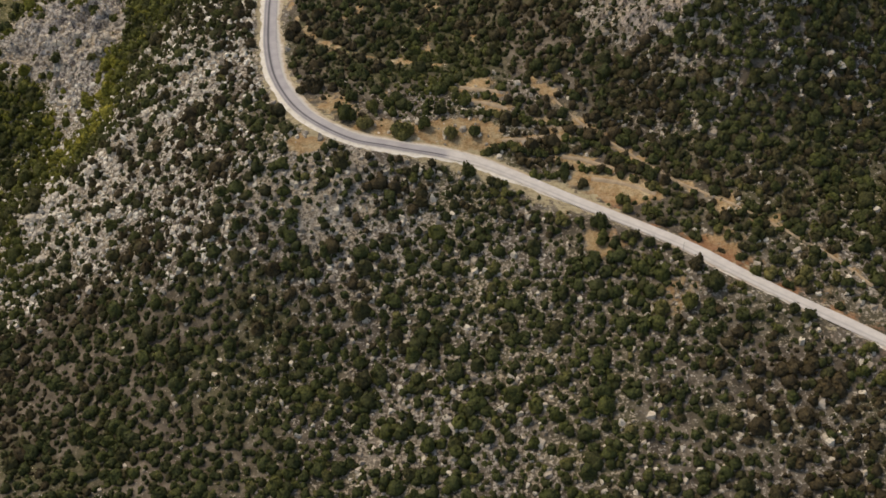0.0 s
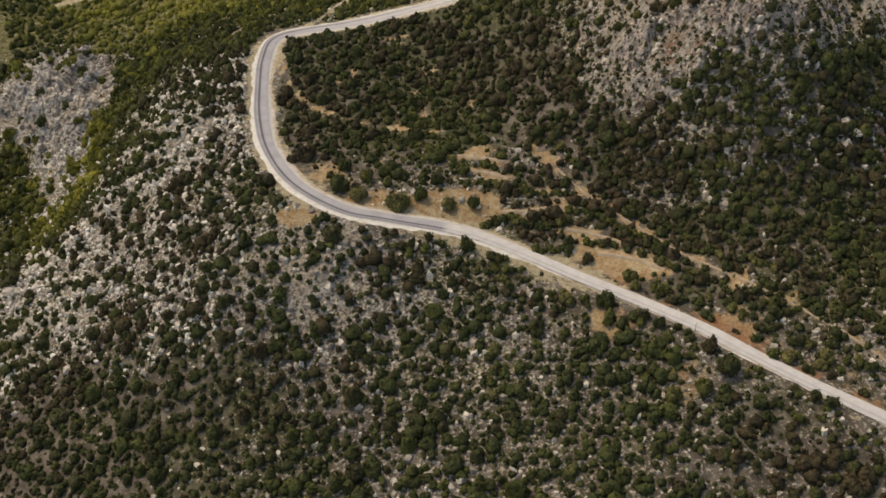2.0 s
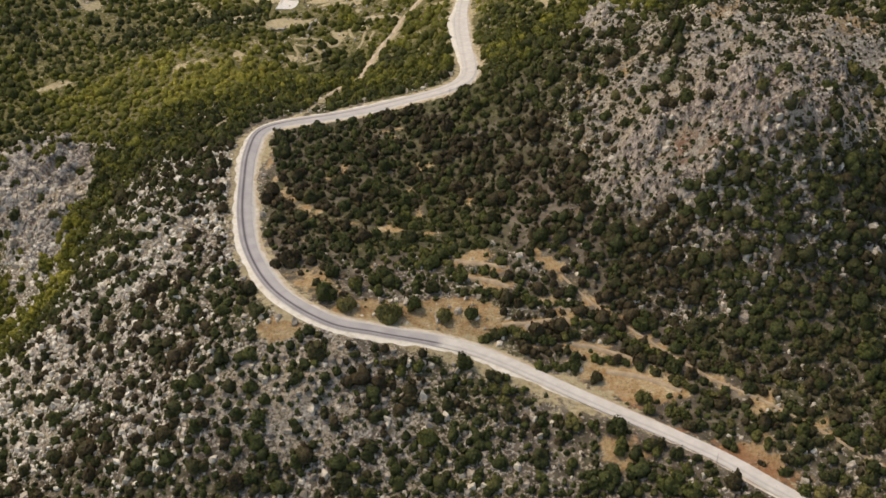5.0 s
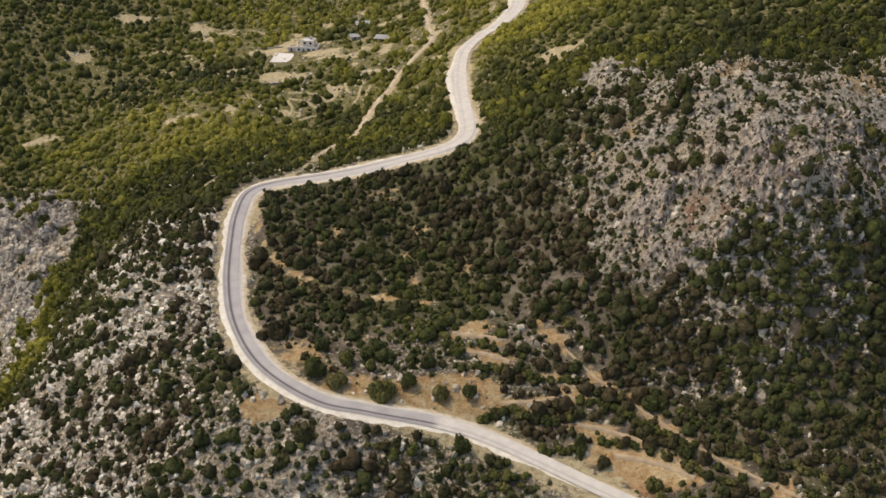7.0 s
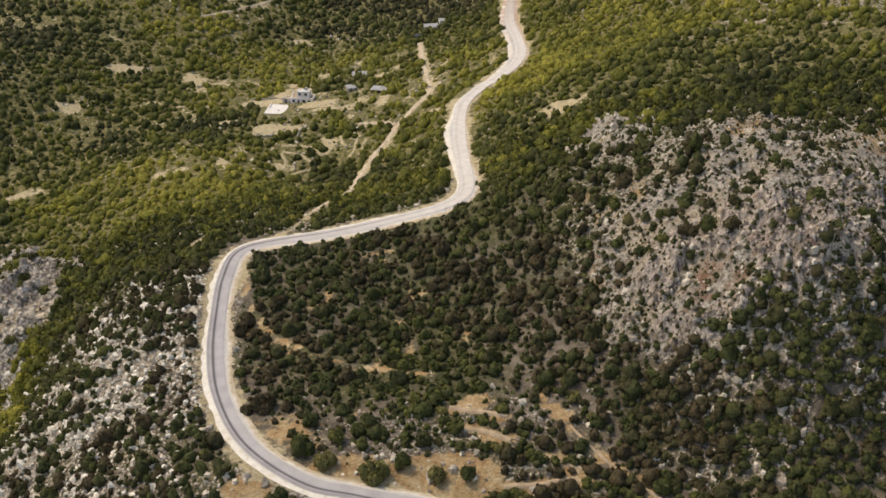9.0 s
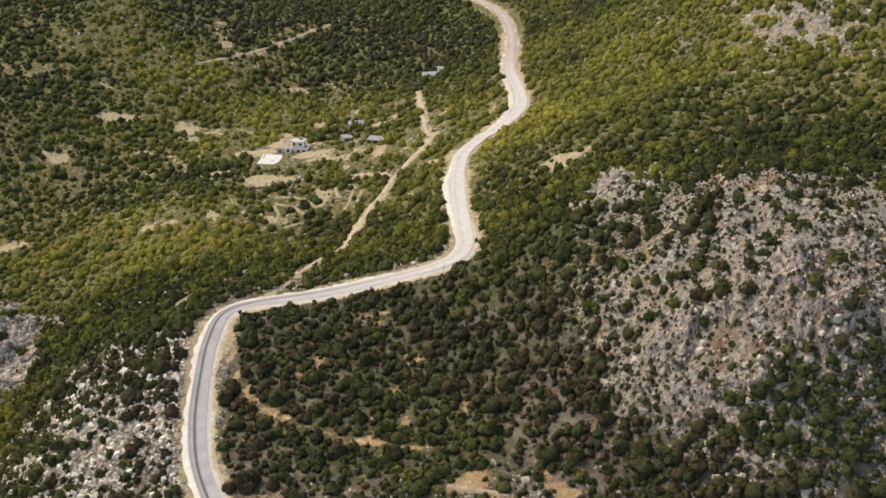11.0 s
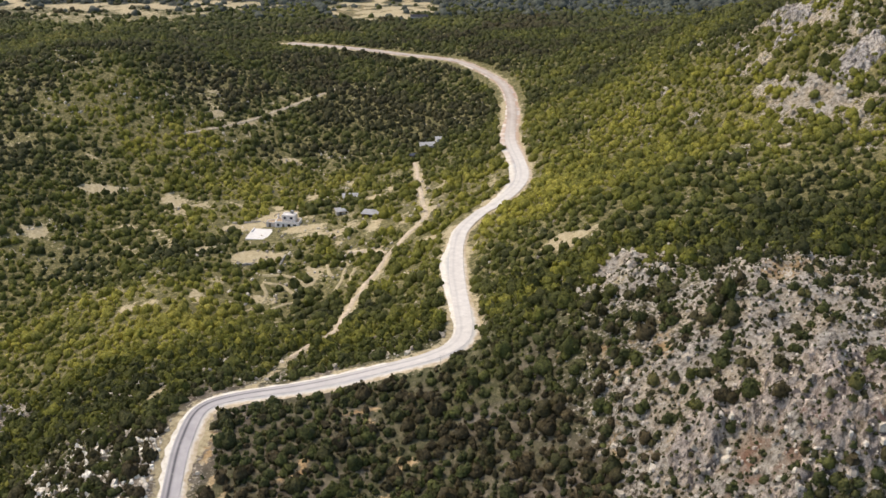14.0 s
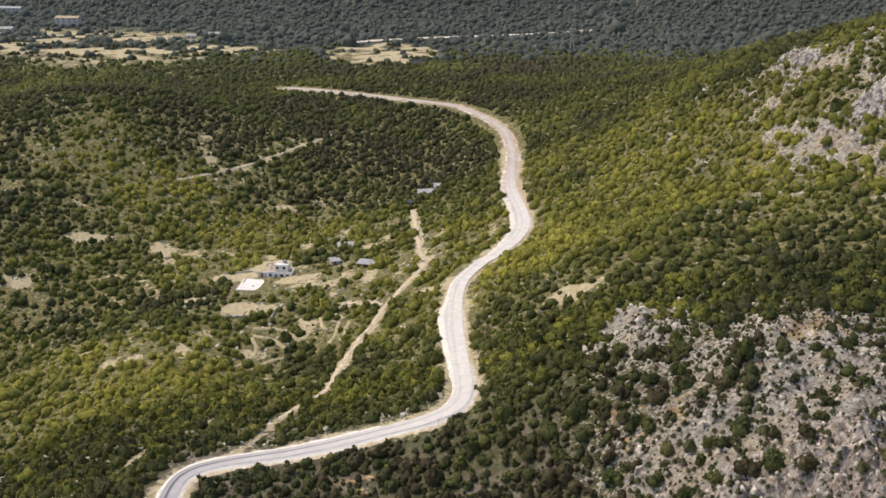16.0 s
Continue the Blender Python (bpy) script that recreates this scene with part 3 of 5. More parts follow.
# ---- road ----
def strip(name, line, left, right, lift, mat, attrs=None, drop=0.0, cols=7):
    """A ribbon along a line; left and right are offsets per point, drop lets its edges sink."""
    ahead = np.gradient(line[:, :2], axis=0)
    side = np.stack([ahead[:, 1], -ahead[:, 0]], -1) / np.hypot(*ahead.T)[:, None]
    rows = []
    for j in range(cols):
        s = j / (cols - 1)
        off = left * (1 - s) + right * s
        edge = abs(2 * s - 1) ** 3
        rows.append(np.c_[line[:, :2] + side * off[:, None], line[:, 2] + lift - drop * edge])
    n = len(line)
    v = np.stack(rows, 1).reshape(-1, 3)
    i = np.arange(n * cols).reshape(n, cols)
    f = np.stack([i[:-1, :-1], i[:-1, 1:], i[1:, 1:], i[1:, :-1]], -1).reshape(-1, 4)
    at = {k: fn(np.tile(np.linspace(-1, 1, cols), n), np.repeat(np.arange(n), cols)) for k, fn in (attrs or {}).items()}
    return mesh_of(name, v, f, mat, True, at)


def build_road():
    n = np.arange(len(road_line))
    wob = lambda seed, size: vnoise(n * 2.0, n * 0.0, size, seed)
    y = road_line[:, 1]
    wide = 3.8 + 2.4 * np.exp(-(((y - 590) / 55) ** 2)) + 1.5 * np.exp(-(((y - 470) / 30) ** 2)) + 0.7 * wob(61, 16) + 0.25 * wob(62, 6)
    wide2 = 4.4 + 1.6 * np.exp(-(((y - 392) / 9) ** 2)) + 1.2 * step(540, 700, y) + 2.0 * step(780, 860, y) + 0.8 * wob(63, 18) + 0.25 * wob(64, 6)
    slim = 1 - 0.33 * step(264, 250, y) - 0.28 * np.exp(-(((y - 531) / 16) ** 2))
    wide, wide2 = wide * slim, wide2 * slim
    gravel = new("road", strip("gravel_bed", road_line, -wide, wide2, 0.02, MAT_GRAVEL, dict(side=lambda s, k: s, red=lambda s, k: step(520, 700, y)[k] * 0.8 + step(20, 50, road_line[k, 0]) * (y[k] < 260) * 0.35), drop=0.3))
    tagged(gravel, "winding mountain road with pale gravel shoulders", "road", kind="structure")
    dusty = np.clip(step(375, 400, y) + (y < 268) * 0.9, 0, 1)
    half = 2.2 + 0.4 * step(375, 420, y) + 0.12 * wob(65, 12)
    paved = new("asphalt", strip("asphalt", road_line, -half, half, 0.10, MAT_ASPHALT,
                                 dict(track=lambda s, k: np.exp(-(((s + 0.32 + 0.1 * wob(66, 40)[k]) / 0.17) ** 2)) + 0.4 * np.exp(-(((s + 0.78) / 0.12) ** 2)), dusty=lambda s, k: dusty[k], earthy=lambda s, k: step(590, 700, y)[k] * (0.55 + 0.45 * np.abs(s))), cols=19))
    paved.parent = gravel
    paved["label"] = "worn grey asphalt"
    return gravel


road = build_road()


def dirt_track(name, line, half, mat, label, seed):
    n = np.arange(len(line))
    wob = 1 + 0.3 * vnoise(n * 2.0, n * 0.0, 7, seed) + 0.3 * vnoise(n * 2.0, n * 0.0, 3, seed + 40)
    z = surface(line[:, 0], line[:, 1])[0]
    z = np.convolve(np.pad(z, 2, mode="edge"), np.ones(5) / 5, "valid")
    ob = new(name, strip(name, np.c_[line, z], -half * wob, half * (2 - wob), 0.35, mat, dict(red=lambda s, k: np.full(len(s), 0.2), side=lambda s, k: np.full(len(s), -0.8)), drop=0.6))
    return tagged(ob, label, "track", kind="structure")


dirt_track("farm_track", FARM_TRACK[12:], 1.25, MAT_TRACK, "pale dirt track leading to the farm", 161)
dirt_track("farm_spur", FARM_SPUR, 1.5, MAT_TRACK, "short pale dirt spur off the farm track", 162)
for k, arc in enumerate(FARM_ARCS):
    dirt_track("terrace_strip", arc, 0.95, MAT_DRYGRASS, "curved strip of dry grass on an old farm terrace", 170 + k)
dirt_track("foot_track", FOOT_TRACK, 0.9, MAT_TRACK, "narrow pale path climbing through the valley scrub", 165)
dirt_track("plain_road", PLAIN_ROAD, 4.2, MAT_GRAVEL, "pale dusty road across the far plain", 164)
dirt_track("terrace_track", TERRACE_TRACK[6:], 0.5, MAT_CLAY, "tan earth track climbing through old terraces", 163)


def terrace_bank(line, seed):
    """A low earth step that runs along the slope, with a rough stone lip."""
    n = np.arange(len(line))
    wob = 1 + 0.3 * vnoise(n * 1.5, n * 0.0, 5, seed)
    z = surface(line[:, 0], line[:, 1])[0]
    ob = new("terrace_bank", strip("terrace_bank", np.c_[line, z], -1.0 * wob, 1.0 * (2 - wob), 0.4, MAT_CLAY, drop=0.7))
    return tagged(ob, "low tan earth bank of an old farm terrace", "bank", kind="structure")


for k, bank in enumerate(TERRACE_STEPS):
    terrace_bank(bank, 190 + k)


# ---- scrub ----
def dome(seg, rings, r, wild=0.13):
    """A lumpy closed dome, about one metre in radius and one high, as vertices and quads; seg is even."""
    turn, lumps = r.uniform(0, 6.28), [(k, r.uniform(0, 6.28), r.uniform(0.04, 0.12)) for k in (2, 3, 5)]
    v = []
    for j in range(rings + 1):
        phi = radians(104 - 84 * j / rings)
        for i in range(seg):
            a = turn + 2 * math.pi * (i + 0.5 * (j % 2)) / seg
            q = 0.9 + sum(h * math.sin(k * a + p + 1.7 * phi) for k, p, h in lumps) + r.uniform(-wild, wild)
            v.append((math.cos(a) * math.sin(phi) * q, math.sin(a) * math.sin(phi) * q, 0.12 + math.cos(phi) * q * (0.92 if j else 0.6)))
    f = [(j * seg + i, j * seg + (i + 1) % seg, (j + 1) * seg + (i + 1) % seg, (j + 1) * seg + i) for j in range(rings) for i in range(seg)]
    top = rings * seg
    f += [(top + i, top + i + 1, top + seg - 2 - i, top + seg - 1 - i) for i in range(seg // 2 - 1)]
    return np.array(v), np.array(f)


def tufts(at, d, size, r, ruffle):
    """Leaf tufts: bent quads that lie along a crown and stand a little proud of it."""
    n = len(at)
    nrm = d + r.normal(scale=ruffle, size=d.shape)
    nrm /= np.linalg.norm(nrm, axis=1)[:, None]
    up = np.cross(nrm, r.normal(size=d.shape))
    up /= np.linalg.norm(up, axis=1)[:, None]
    rt = np.cross(nrm, up)
    s = size * r.uniform(0.6, 1.3, n)[:, None]
    quad = np.stack([at - rt * s * 0.8, at - up * s * 0.7 - nrm * s * 0.15, at + rt * s, at + up * s * 0.9 - nrm * s * 0.2], 1)
    return quad.reshape(-1, 3), np.arange(n * 4).reshape(-1, 4)


def crown_template(leaves, lobes, size, seed, ruffle=0.3, seg=6, rings=3):
    """A rounded crown of one or more lumpy domes with leaf tufts over them; one metre in radius, base at 0."""
    r = np.random.default_rng(seed)
    vs, fs, base = [], [], 0
    for k in range(lobes):
        v, f = dome(seg, rings, r)
        if lobes > 1:
            a, q = k * 2.4 + r.uniform(-0.4, 0.4), r.uniform(0.48, 0.66)
            out = 0.42 * math.sqrt(k / lobes) + 0.1
            v = v * np.array([q, q, q * r.uniform(0.9, 1.2)]) + np.array([math.cos(a) * out, math.sin(a) * out, r.uniform(0.0, 0.42) * (1 - out)])
        mine = leaves // lobes
        if mine:
            pick = r.integers(seg, len(v), mine)
            mid = np.array([v[:, 0].mean(), v[:, 1].mean(), v[:, 2].min() + 0.25 * np.ptp(v[:, 2])])
            d = v[pick] - mid + r.normal(scale=0.1, size=(mine, 3))
            far = np.linalg.norm(d, axis=1)[:, None]
            tv, tf = tufts(mid + d * r.uniform(0.9, 1.03, (mine, 1)), d / far, size, r, ruffle)
            tv[:, 2] = np.maximum(tv[:, 2], 0.03)
            f = np.vstack([f, tf + len(v)])
            v = np.vstack([v, tv])
        vs.append(v)
        fs.append(f + base)
        base += len(v)
    return np.vstack(vs), np.vstack(fs)


def scatter(name, label, templates, places, mat, category="shrubs", extra=None):
    """One mesh of many plants or stones. Places: x, y, z, radius, height, turn, tone, lush."""
    pick = np.arange(len(places)) % len(templates)
    vs, fs, tone, lush, base = [], [], [], [], 0
    for n, (tv, tf) in enumerate(templates):
        p = places[pick == n]
        if not len(p):
            continue
        c, s = np.cos(p[:, 5])[:, None], np.sin(p[:, 5])[:, None]
        x = (tv[None, :, 0] * c - tv[None, :, 1] * s) * p[:, 3:4] + p[:, 0:1]
        y = (tv[None, :, 0] * s + tv[None, :, 1] * c) * p[:, 3:4] + p[:, 1:2]
        z = tv[None, :, 2] * p[:, 4:5] + p[:, 2:3]
        vs.append(np.stack([x, y, z], -1).reshape(-1, 3))
        fs.append((tf[None] + (np.arange(len(p)) * len(tv))[:, None, None] + base).reshape(-1, tf.shape[1]))
        tone.append(np.repeat(p[:, 6], len(tv)))
        lush.append(np.repeat(p[:, 7], len(tv)))
        base += len(p) * len(tv)
    me = mesh_of(name, np.vstack(vs), np.vstack(fs), mat, templates[0][1].shape[1] == 4, dict(tone=np.concatenate(tone), lush=np.concatenate(lush)))
    return tagged(new(name, me), label, category, kind="stuff")


def density(x, y, maps, d_road, d_track):
    n = fbm(x, y, 26, 71)
    ragged = 1 - 0.9 * step(0.1, 0.45, fbm(x, y, 12, 77))
    d = 0.92 + 0.45 * n - 0.38 * step(0.5, 0.85, maps["rock"]) - 0.5 * ragged * step(0.88, 1.2, maps["rock"]) - 0.85 * maps["soil"] - 0.95 * maps["pale"]
    d += 0.1 * step(380, 460, y) * (1 - 0.75 * step(450, 500, y) * (1 - step(-10, 25, x)))
    rows_ = np.sin((y + 0.28 * x + 1.2 * fbm(x, y, 20, 73)) * 2 * math.pi / 6.5)
    d = d * (1 - 0.5 * blob(x, y, 20, 290, 42, 24, -14) * step(0.2, 0.7, rows_))
    d = d + 0.3 * blob(x, y, -5, 345, 58, 38) + 0.15 * blob(x, y, 30, 290, 40, 20) + 0.35 * blob(x, y, 105, 262, 75, 36) - 0.14 * blob(x, y, 98, 350, 50, 40) + 0.35 * blob(x, y, 105, 302, 40, 14, 5) - 0.5 * blob(x, y, 50, 256, 12, 6, -25) - 0.35 * blob(x, y, 4, 277, 12, 7) - 0.3 * blob(x, y, -41, 269.5, 5, 4) + 0.45 * blob(x, y, -95, 205, 78, 50)
    d = d - 0.08 * blob(x, y, -88, 318, 24, 36, -20)
    d = d + 0.12 * step(440, 480, y) * (1 - maps["soil"]) * (1 - maps["pale"])
    d = d - 0.28 * blob(x, y, -62, 545, 85, 105) * step(-0.25, 0.25, fbm(x, y, 11, 99)) - 0.28 * blob(x, y, -172, 682, 48, 42) - 0.22 * blob(x, y, 90, 520, 60, 60) * step(0, 0.4, fbm(x, y, 17, 98))
    d = d - 0.3 * blob(x, y, -155, 404, 17, 44, 14)
    d = d + 0.07 * (maps["rock"] > 0.9)
    d = d - 0.25 * (1 - step(8, 15, d_road)) * step(-62, -66, x) * step(286, 300, y) * step(372, 360, y)
    d = np.where(y > 960, d + 0.15 - 0.9 * step(0.2, 0.6, maps["soil"] + maps["pale"]), d)
    d = np.where((d_road < 6.4 - 2.0 * step(264, 250, y) + 3.5 * step(650, 800, y)) | (d_track < 2.2), 0, d)
    d = d + 0.4 * blob(x, y, 100, 229, 24, 14, -38)
    yard = blob(x, y, -72, 556, 13, 11, 0, 0.15) + blob(x, y, -70, 569, 20, 6, 0, 0.15)
    d = d * (1 - np.clip(yard, 0, 1))
    return np.clip(d, 0.0, 1)


def grown(x0, x1, y0, y1, gap, seed, wedge):
    """Plant places on a jittered grid inside a wedge of the valley."""
    r = np.random.default_rng(seed)
    gx, gy = np.meshgrid(np.arange(x0, x1, gap), np.arange(y0, y1, gap))
    x, y = gx.ravel() + r.uniform(-0.5, 0.5, gx.size) * gap, gy.ravel() + r.uniform(-0.5, 0.5, gx.size) * gap
    keep = np.abs(x - 2) < np.where(y > 440, 0.44 * y - 5, wedge * y + 34)
    x, y = x[keep], y[keep]
    z, maps, d_road, d_track = surface(x, y)
    keep = r.uniform(size=len(x)) < density(x, y, maps, d_road, d_track)
    x, y, z = x[keep], y[keep], z[keep]
    lush = maps["lush"][keep]
    # the broad swing in tone beyond y 400 echoes cloud-lit and cloud-shaded slopes
    patch = fbm(x, y, 45, 81) * 0.4 + fbm(x, y, 90, 83) * 0.55 * step(400, 480, y) + 0.1
    # tone by zone: fresher growth, plus sun patches and cloud shadow put into leaf colour
    growth_and_sun = 0.08 * step(20, -20, x) * step(430, 480, y) + 0.3 * blob(x, y, -138, 345, 16, 42, 10) + 0.22 * blob(x, y, -70, 480, 130, 110) + 0.2 * blob(x, y, 50, 480, 50, 60) - 0.16 * blob(x, y, 120, 560, 85, 140) - 0.12 * blob(x, y, 70, 230, 80, 55) - 0.3 * blob(x, y, -78, 412, 55, 26, 8) + 0.2 * blob(x, y, 75, 700, 45, 60) + 0.36 * blob(x, y, -172, 682, 42, 40) - 0.12 * blob(x, y, -200, 560, 90, 90) - 0.1 * blob(x, y, -60, 820, 120, 70) - 0.18 * blob(x, y, -5, 345, 60, 40)
    tone = np.clip(0.385 + (r.beta(2.0, 3.2, len(x)) - 0.385) * (1 - 0.45 * step(420, 480, y)) + 1.2 * patch + 0.3 * fbm(x, y, 14, 85) * step(420, 480, y) + 0.12 * (lush - 0.5) + 0.8 * growth_and_sun - 0.16, 0, 1)
    return x, y, z, lush, tone, d_road[keep], r


NEAR = [crown_template(16, 1, 0.3, k, 0.32) for k in range(8)] + [crown_template(16, 2, 0.2, 10 + k, 0.32, 6, 2) for k in range(4)]
MIDDLE = [crown_template(3, 1, 0.4, 20 + k, 0.4, 6, 2) for k in range(10)]
FAR = [crown_template(0, 1, 0.5, 40 + k, 0.3, 6, 2) for k in range(6)]
LOW = [crown_template(3, 1, 0.5, 60 + k, 0.4, 6, 1) for k in range(8)]


# x, y, radius, height of the trees in the bare clearing and by the road
CLEARING_TREES = [(-12, 276.5, 3.8, 4.6), (2, 277, 2.5, 3.8), (9.5, 277, 2.3, 3.6), (-24, 279, 3.1, 4.2), (-30, 284, 3.6, 4.4), (-6, 280, 2.3, 3.8), (-1, 287, 2.7, 4.0), (-17, 290, 2.4, 3.6),
                  (-29, 293, 2.2, 3.4), (-22, 287, 2.4, 3.8), (44.2, 239, 3.1, 4.6), (57, 231, 1.9, 3.2), (68.3, 222.3, 2.5, 3.8), (72.2, 215.5, 3.2, 4.8), (57.6, 210, 2.8, 4.2), (64.9, 211, 2.8, 4.2), (7.5, 259.5, 2.4, 3.8), (91, 206.5, 1.7, 2.8), (53, 246.5, 1.9, 3.2), (52, 250, 2.4, 3.4), (-41, 300, 3.4, 4.6), (76, 364, 2.2, 6.0), (61, 259, 2.6, 3.6)]


def trunk_mesh(name, seed):
    """A short tapered trunk that forks into three limbs; scaled with its crown."""
    r = np.random.default_rng(seed)
    bm = bmesh.new()

    def limb(a, b, r0, r1):
        a, b = Vector(a), Vector(b)
        turn = (b - a).to_track_quat("Z", "Y").to_matrix()
        rings = []
        for at, q in ((a, r0), (b, r1)):
            rings.append([bm.verts.new(at + turn @ Vector((math.cos(t) * q, math.sin(t) * q, 0))) for t in np.linspace(0, 2 * math.pi, 7)[:-1]])
        for i in range(6):
            bm.faces.new((rings[0][i], rings[0][(i + 1) % 6], rings[1][(i + 1) % 6], rings[1][i]))
        bm.faces.new(rings[1])

    limb((0, 0, -0.15), (0.03, 0.02, 0.3), 0.09, 0.06)
    for k in range(3):
        a = k * 2.1 + r.uniform(0, 0.6)
        limb((0.03, 0.02, 0.26), (0.3 * math.cos(a), 0.3 * math.sin(a), 0.62), 0.05, 0.02)
    me = bpy.data.meshes.new(name)
    bm.to_mesh(me)
    bm.free()
    me.materials.append(MAT_BARK)
    return me


def shrub_thing(kind, label, leaves, lobes, size, seed, group):
    ob = tagged(new(kind), label, "shrub" if kind == "shrub" else "tree", group)
    v, f = crown_template(leaves, lobes, size, seed, 0.35, 8, 3)
    for name, me in (("crown", mesh_of("crown", v, f, MAT_SHRUB, True)), ("trunk", trunk_mesh("trunk", seed))):
        new(name, me).parent = ob
    return ob


SHRUBS = [shrub_thing("shrub", "rounded dark evergreen shrub growing beside the road", 100, 3, 0.17, 200 + s, "shrubs along the road") for s in range(8)]
TREES = [shrub_thing("olive_tree", "low broad-crowned grey-green tree on bare orange soil", 240, 5, 0.13, 220 + s, "trees in the clearing") for s in range(4)]


# x, y, radius of the dark bushes rooted in the crag and scree
CRAG_BUSHES = [(70, 342, 2.6), (73, 329, 2.7), (64, 342, 1.8), (68, 330, 2.2), (79, 329, 1.9), (78, 323, 2.4), (57, 333, 1.9), (62, 332, 1.6), (100, 328, 2.9), (90, 315, 2.0), (114, 328, 2.2), (125, 343, 2.6),
               (110, 311, 2.6), (119, 322, 2.0), (44, 347, 2.4), (55, 346, 1.9), (52, 339, 1.8), (75, 364, 1.7), (98, 347, 1.5), (121, 346, 1.7), (113, 344, 1.4), (85, 337, 1.5), (92, 348, 1.2), (73, 350, 1.8),
               (-175, 425, 2.6), (-165, 410, 2.2), (-150, 395, 2.0), (-160, 440, 2.4), (-141, 380, 1.8), (-185, 440, 3.0), (-170, 396, 2.0), (-150, 420, 2.2), (-145, 406, 1.6), (-190, 421, 3.0), (-157, 384, 2.4), (-152, 436, 1.7),
               (65, 358, 1.3), (75, 381, 2.0), (61, 339, 1.6), (66, 339, 2.0), (92, 362, 1.6), (99, 364, 1.9), (102, 367, 1.7), (56, 370, 2.0), (62, 370, 1.9), (53, 356, 2.2), (85, 355, 1.3), (93, 358, 1.5), (89, 386, 1.8), (98, 370, 1.5)]
# rows of shrubs that edge the old terraces
HEDGES = [[(12, 270.5), (19, 272), (28, 269), (37, 271)], [(27, 261), (37, 261)], [(41, 263.5), (51, 262)], [(38, 276), (47, 273), (55, 267), (63, 261)], [(62, 272), (69, 264), (76, 256), (86, 251), (92, 247)],
          [(8, 286), (18, 285), (29, 282), (38, 282)], [(28, 304.5), (36, 301.5), (41, 293)], [(60, 256), (67, 251), (74, 246)]]


def plant_trees():
    for n, (x, y, q, h) in enumerate(CLEARING_TREES):
        z = surface(np.array([x]), np.array([y]))[0][0]
        copy_thing(TREES[n % 4], Matrix.LocRotScale((x, y, z), Euler((0, 0, n * 1.9)), (q, q, h)))

    r = np.random.default_rng(171)
    for n, (x, y, q) in enumerate(CRAG_BUSHES):
        z = rooted([x], [y])[0] - 0.3
        ob = copy_thing(SHRUBS[n % len(SHRUBS)], Matrix.LocRotScale((x, y, z), Euler((0, 0, n * 2.3)), (q * 1.25, q * 1.25, q * 1.7)))
        tagged(ob, "dark rounded evergreen bush rooted in the limestone crag", "shrub", "bushes on the crag")
    for row in HEDGES:
        for n, (x, y) in enumerate(curve_points(row, 2.1)):
            z = surface(np.array([x]), np.array([y]))[0][0]
            q = r.uniform(1.4, 2.2)
            ob = copy_thing(SHRUBS[n % len(SHRUBS)], Matrix.LocRotScale((x + r.uniform(-0.5, 0.5), y + r.uniform(-0.5, 0.5), z - 0.1), Euler((0, 0, n * 1.7)), (q, q, q * r.uniform(1.0, 1.35))))
            tagged(ob, "dark evergreen shrub in a row along an old terrace", "shrub", "shrubs edging the terraces")


plant_trees()


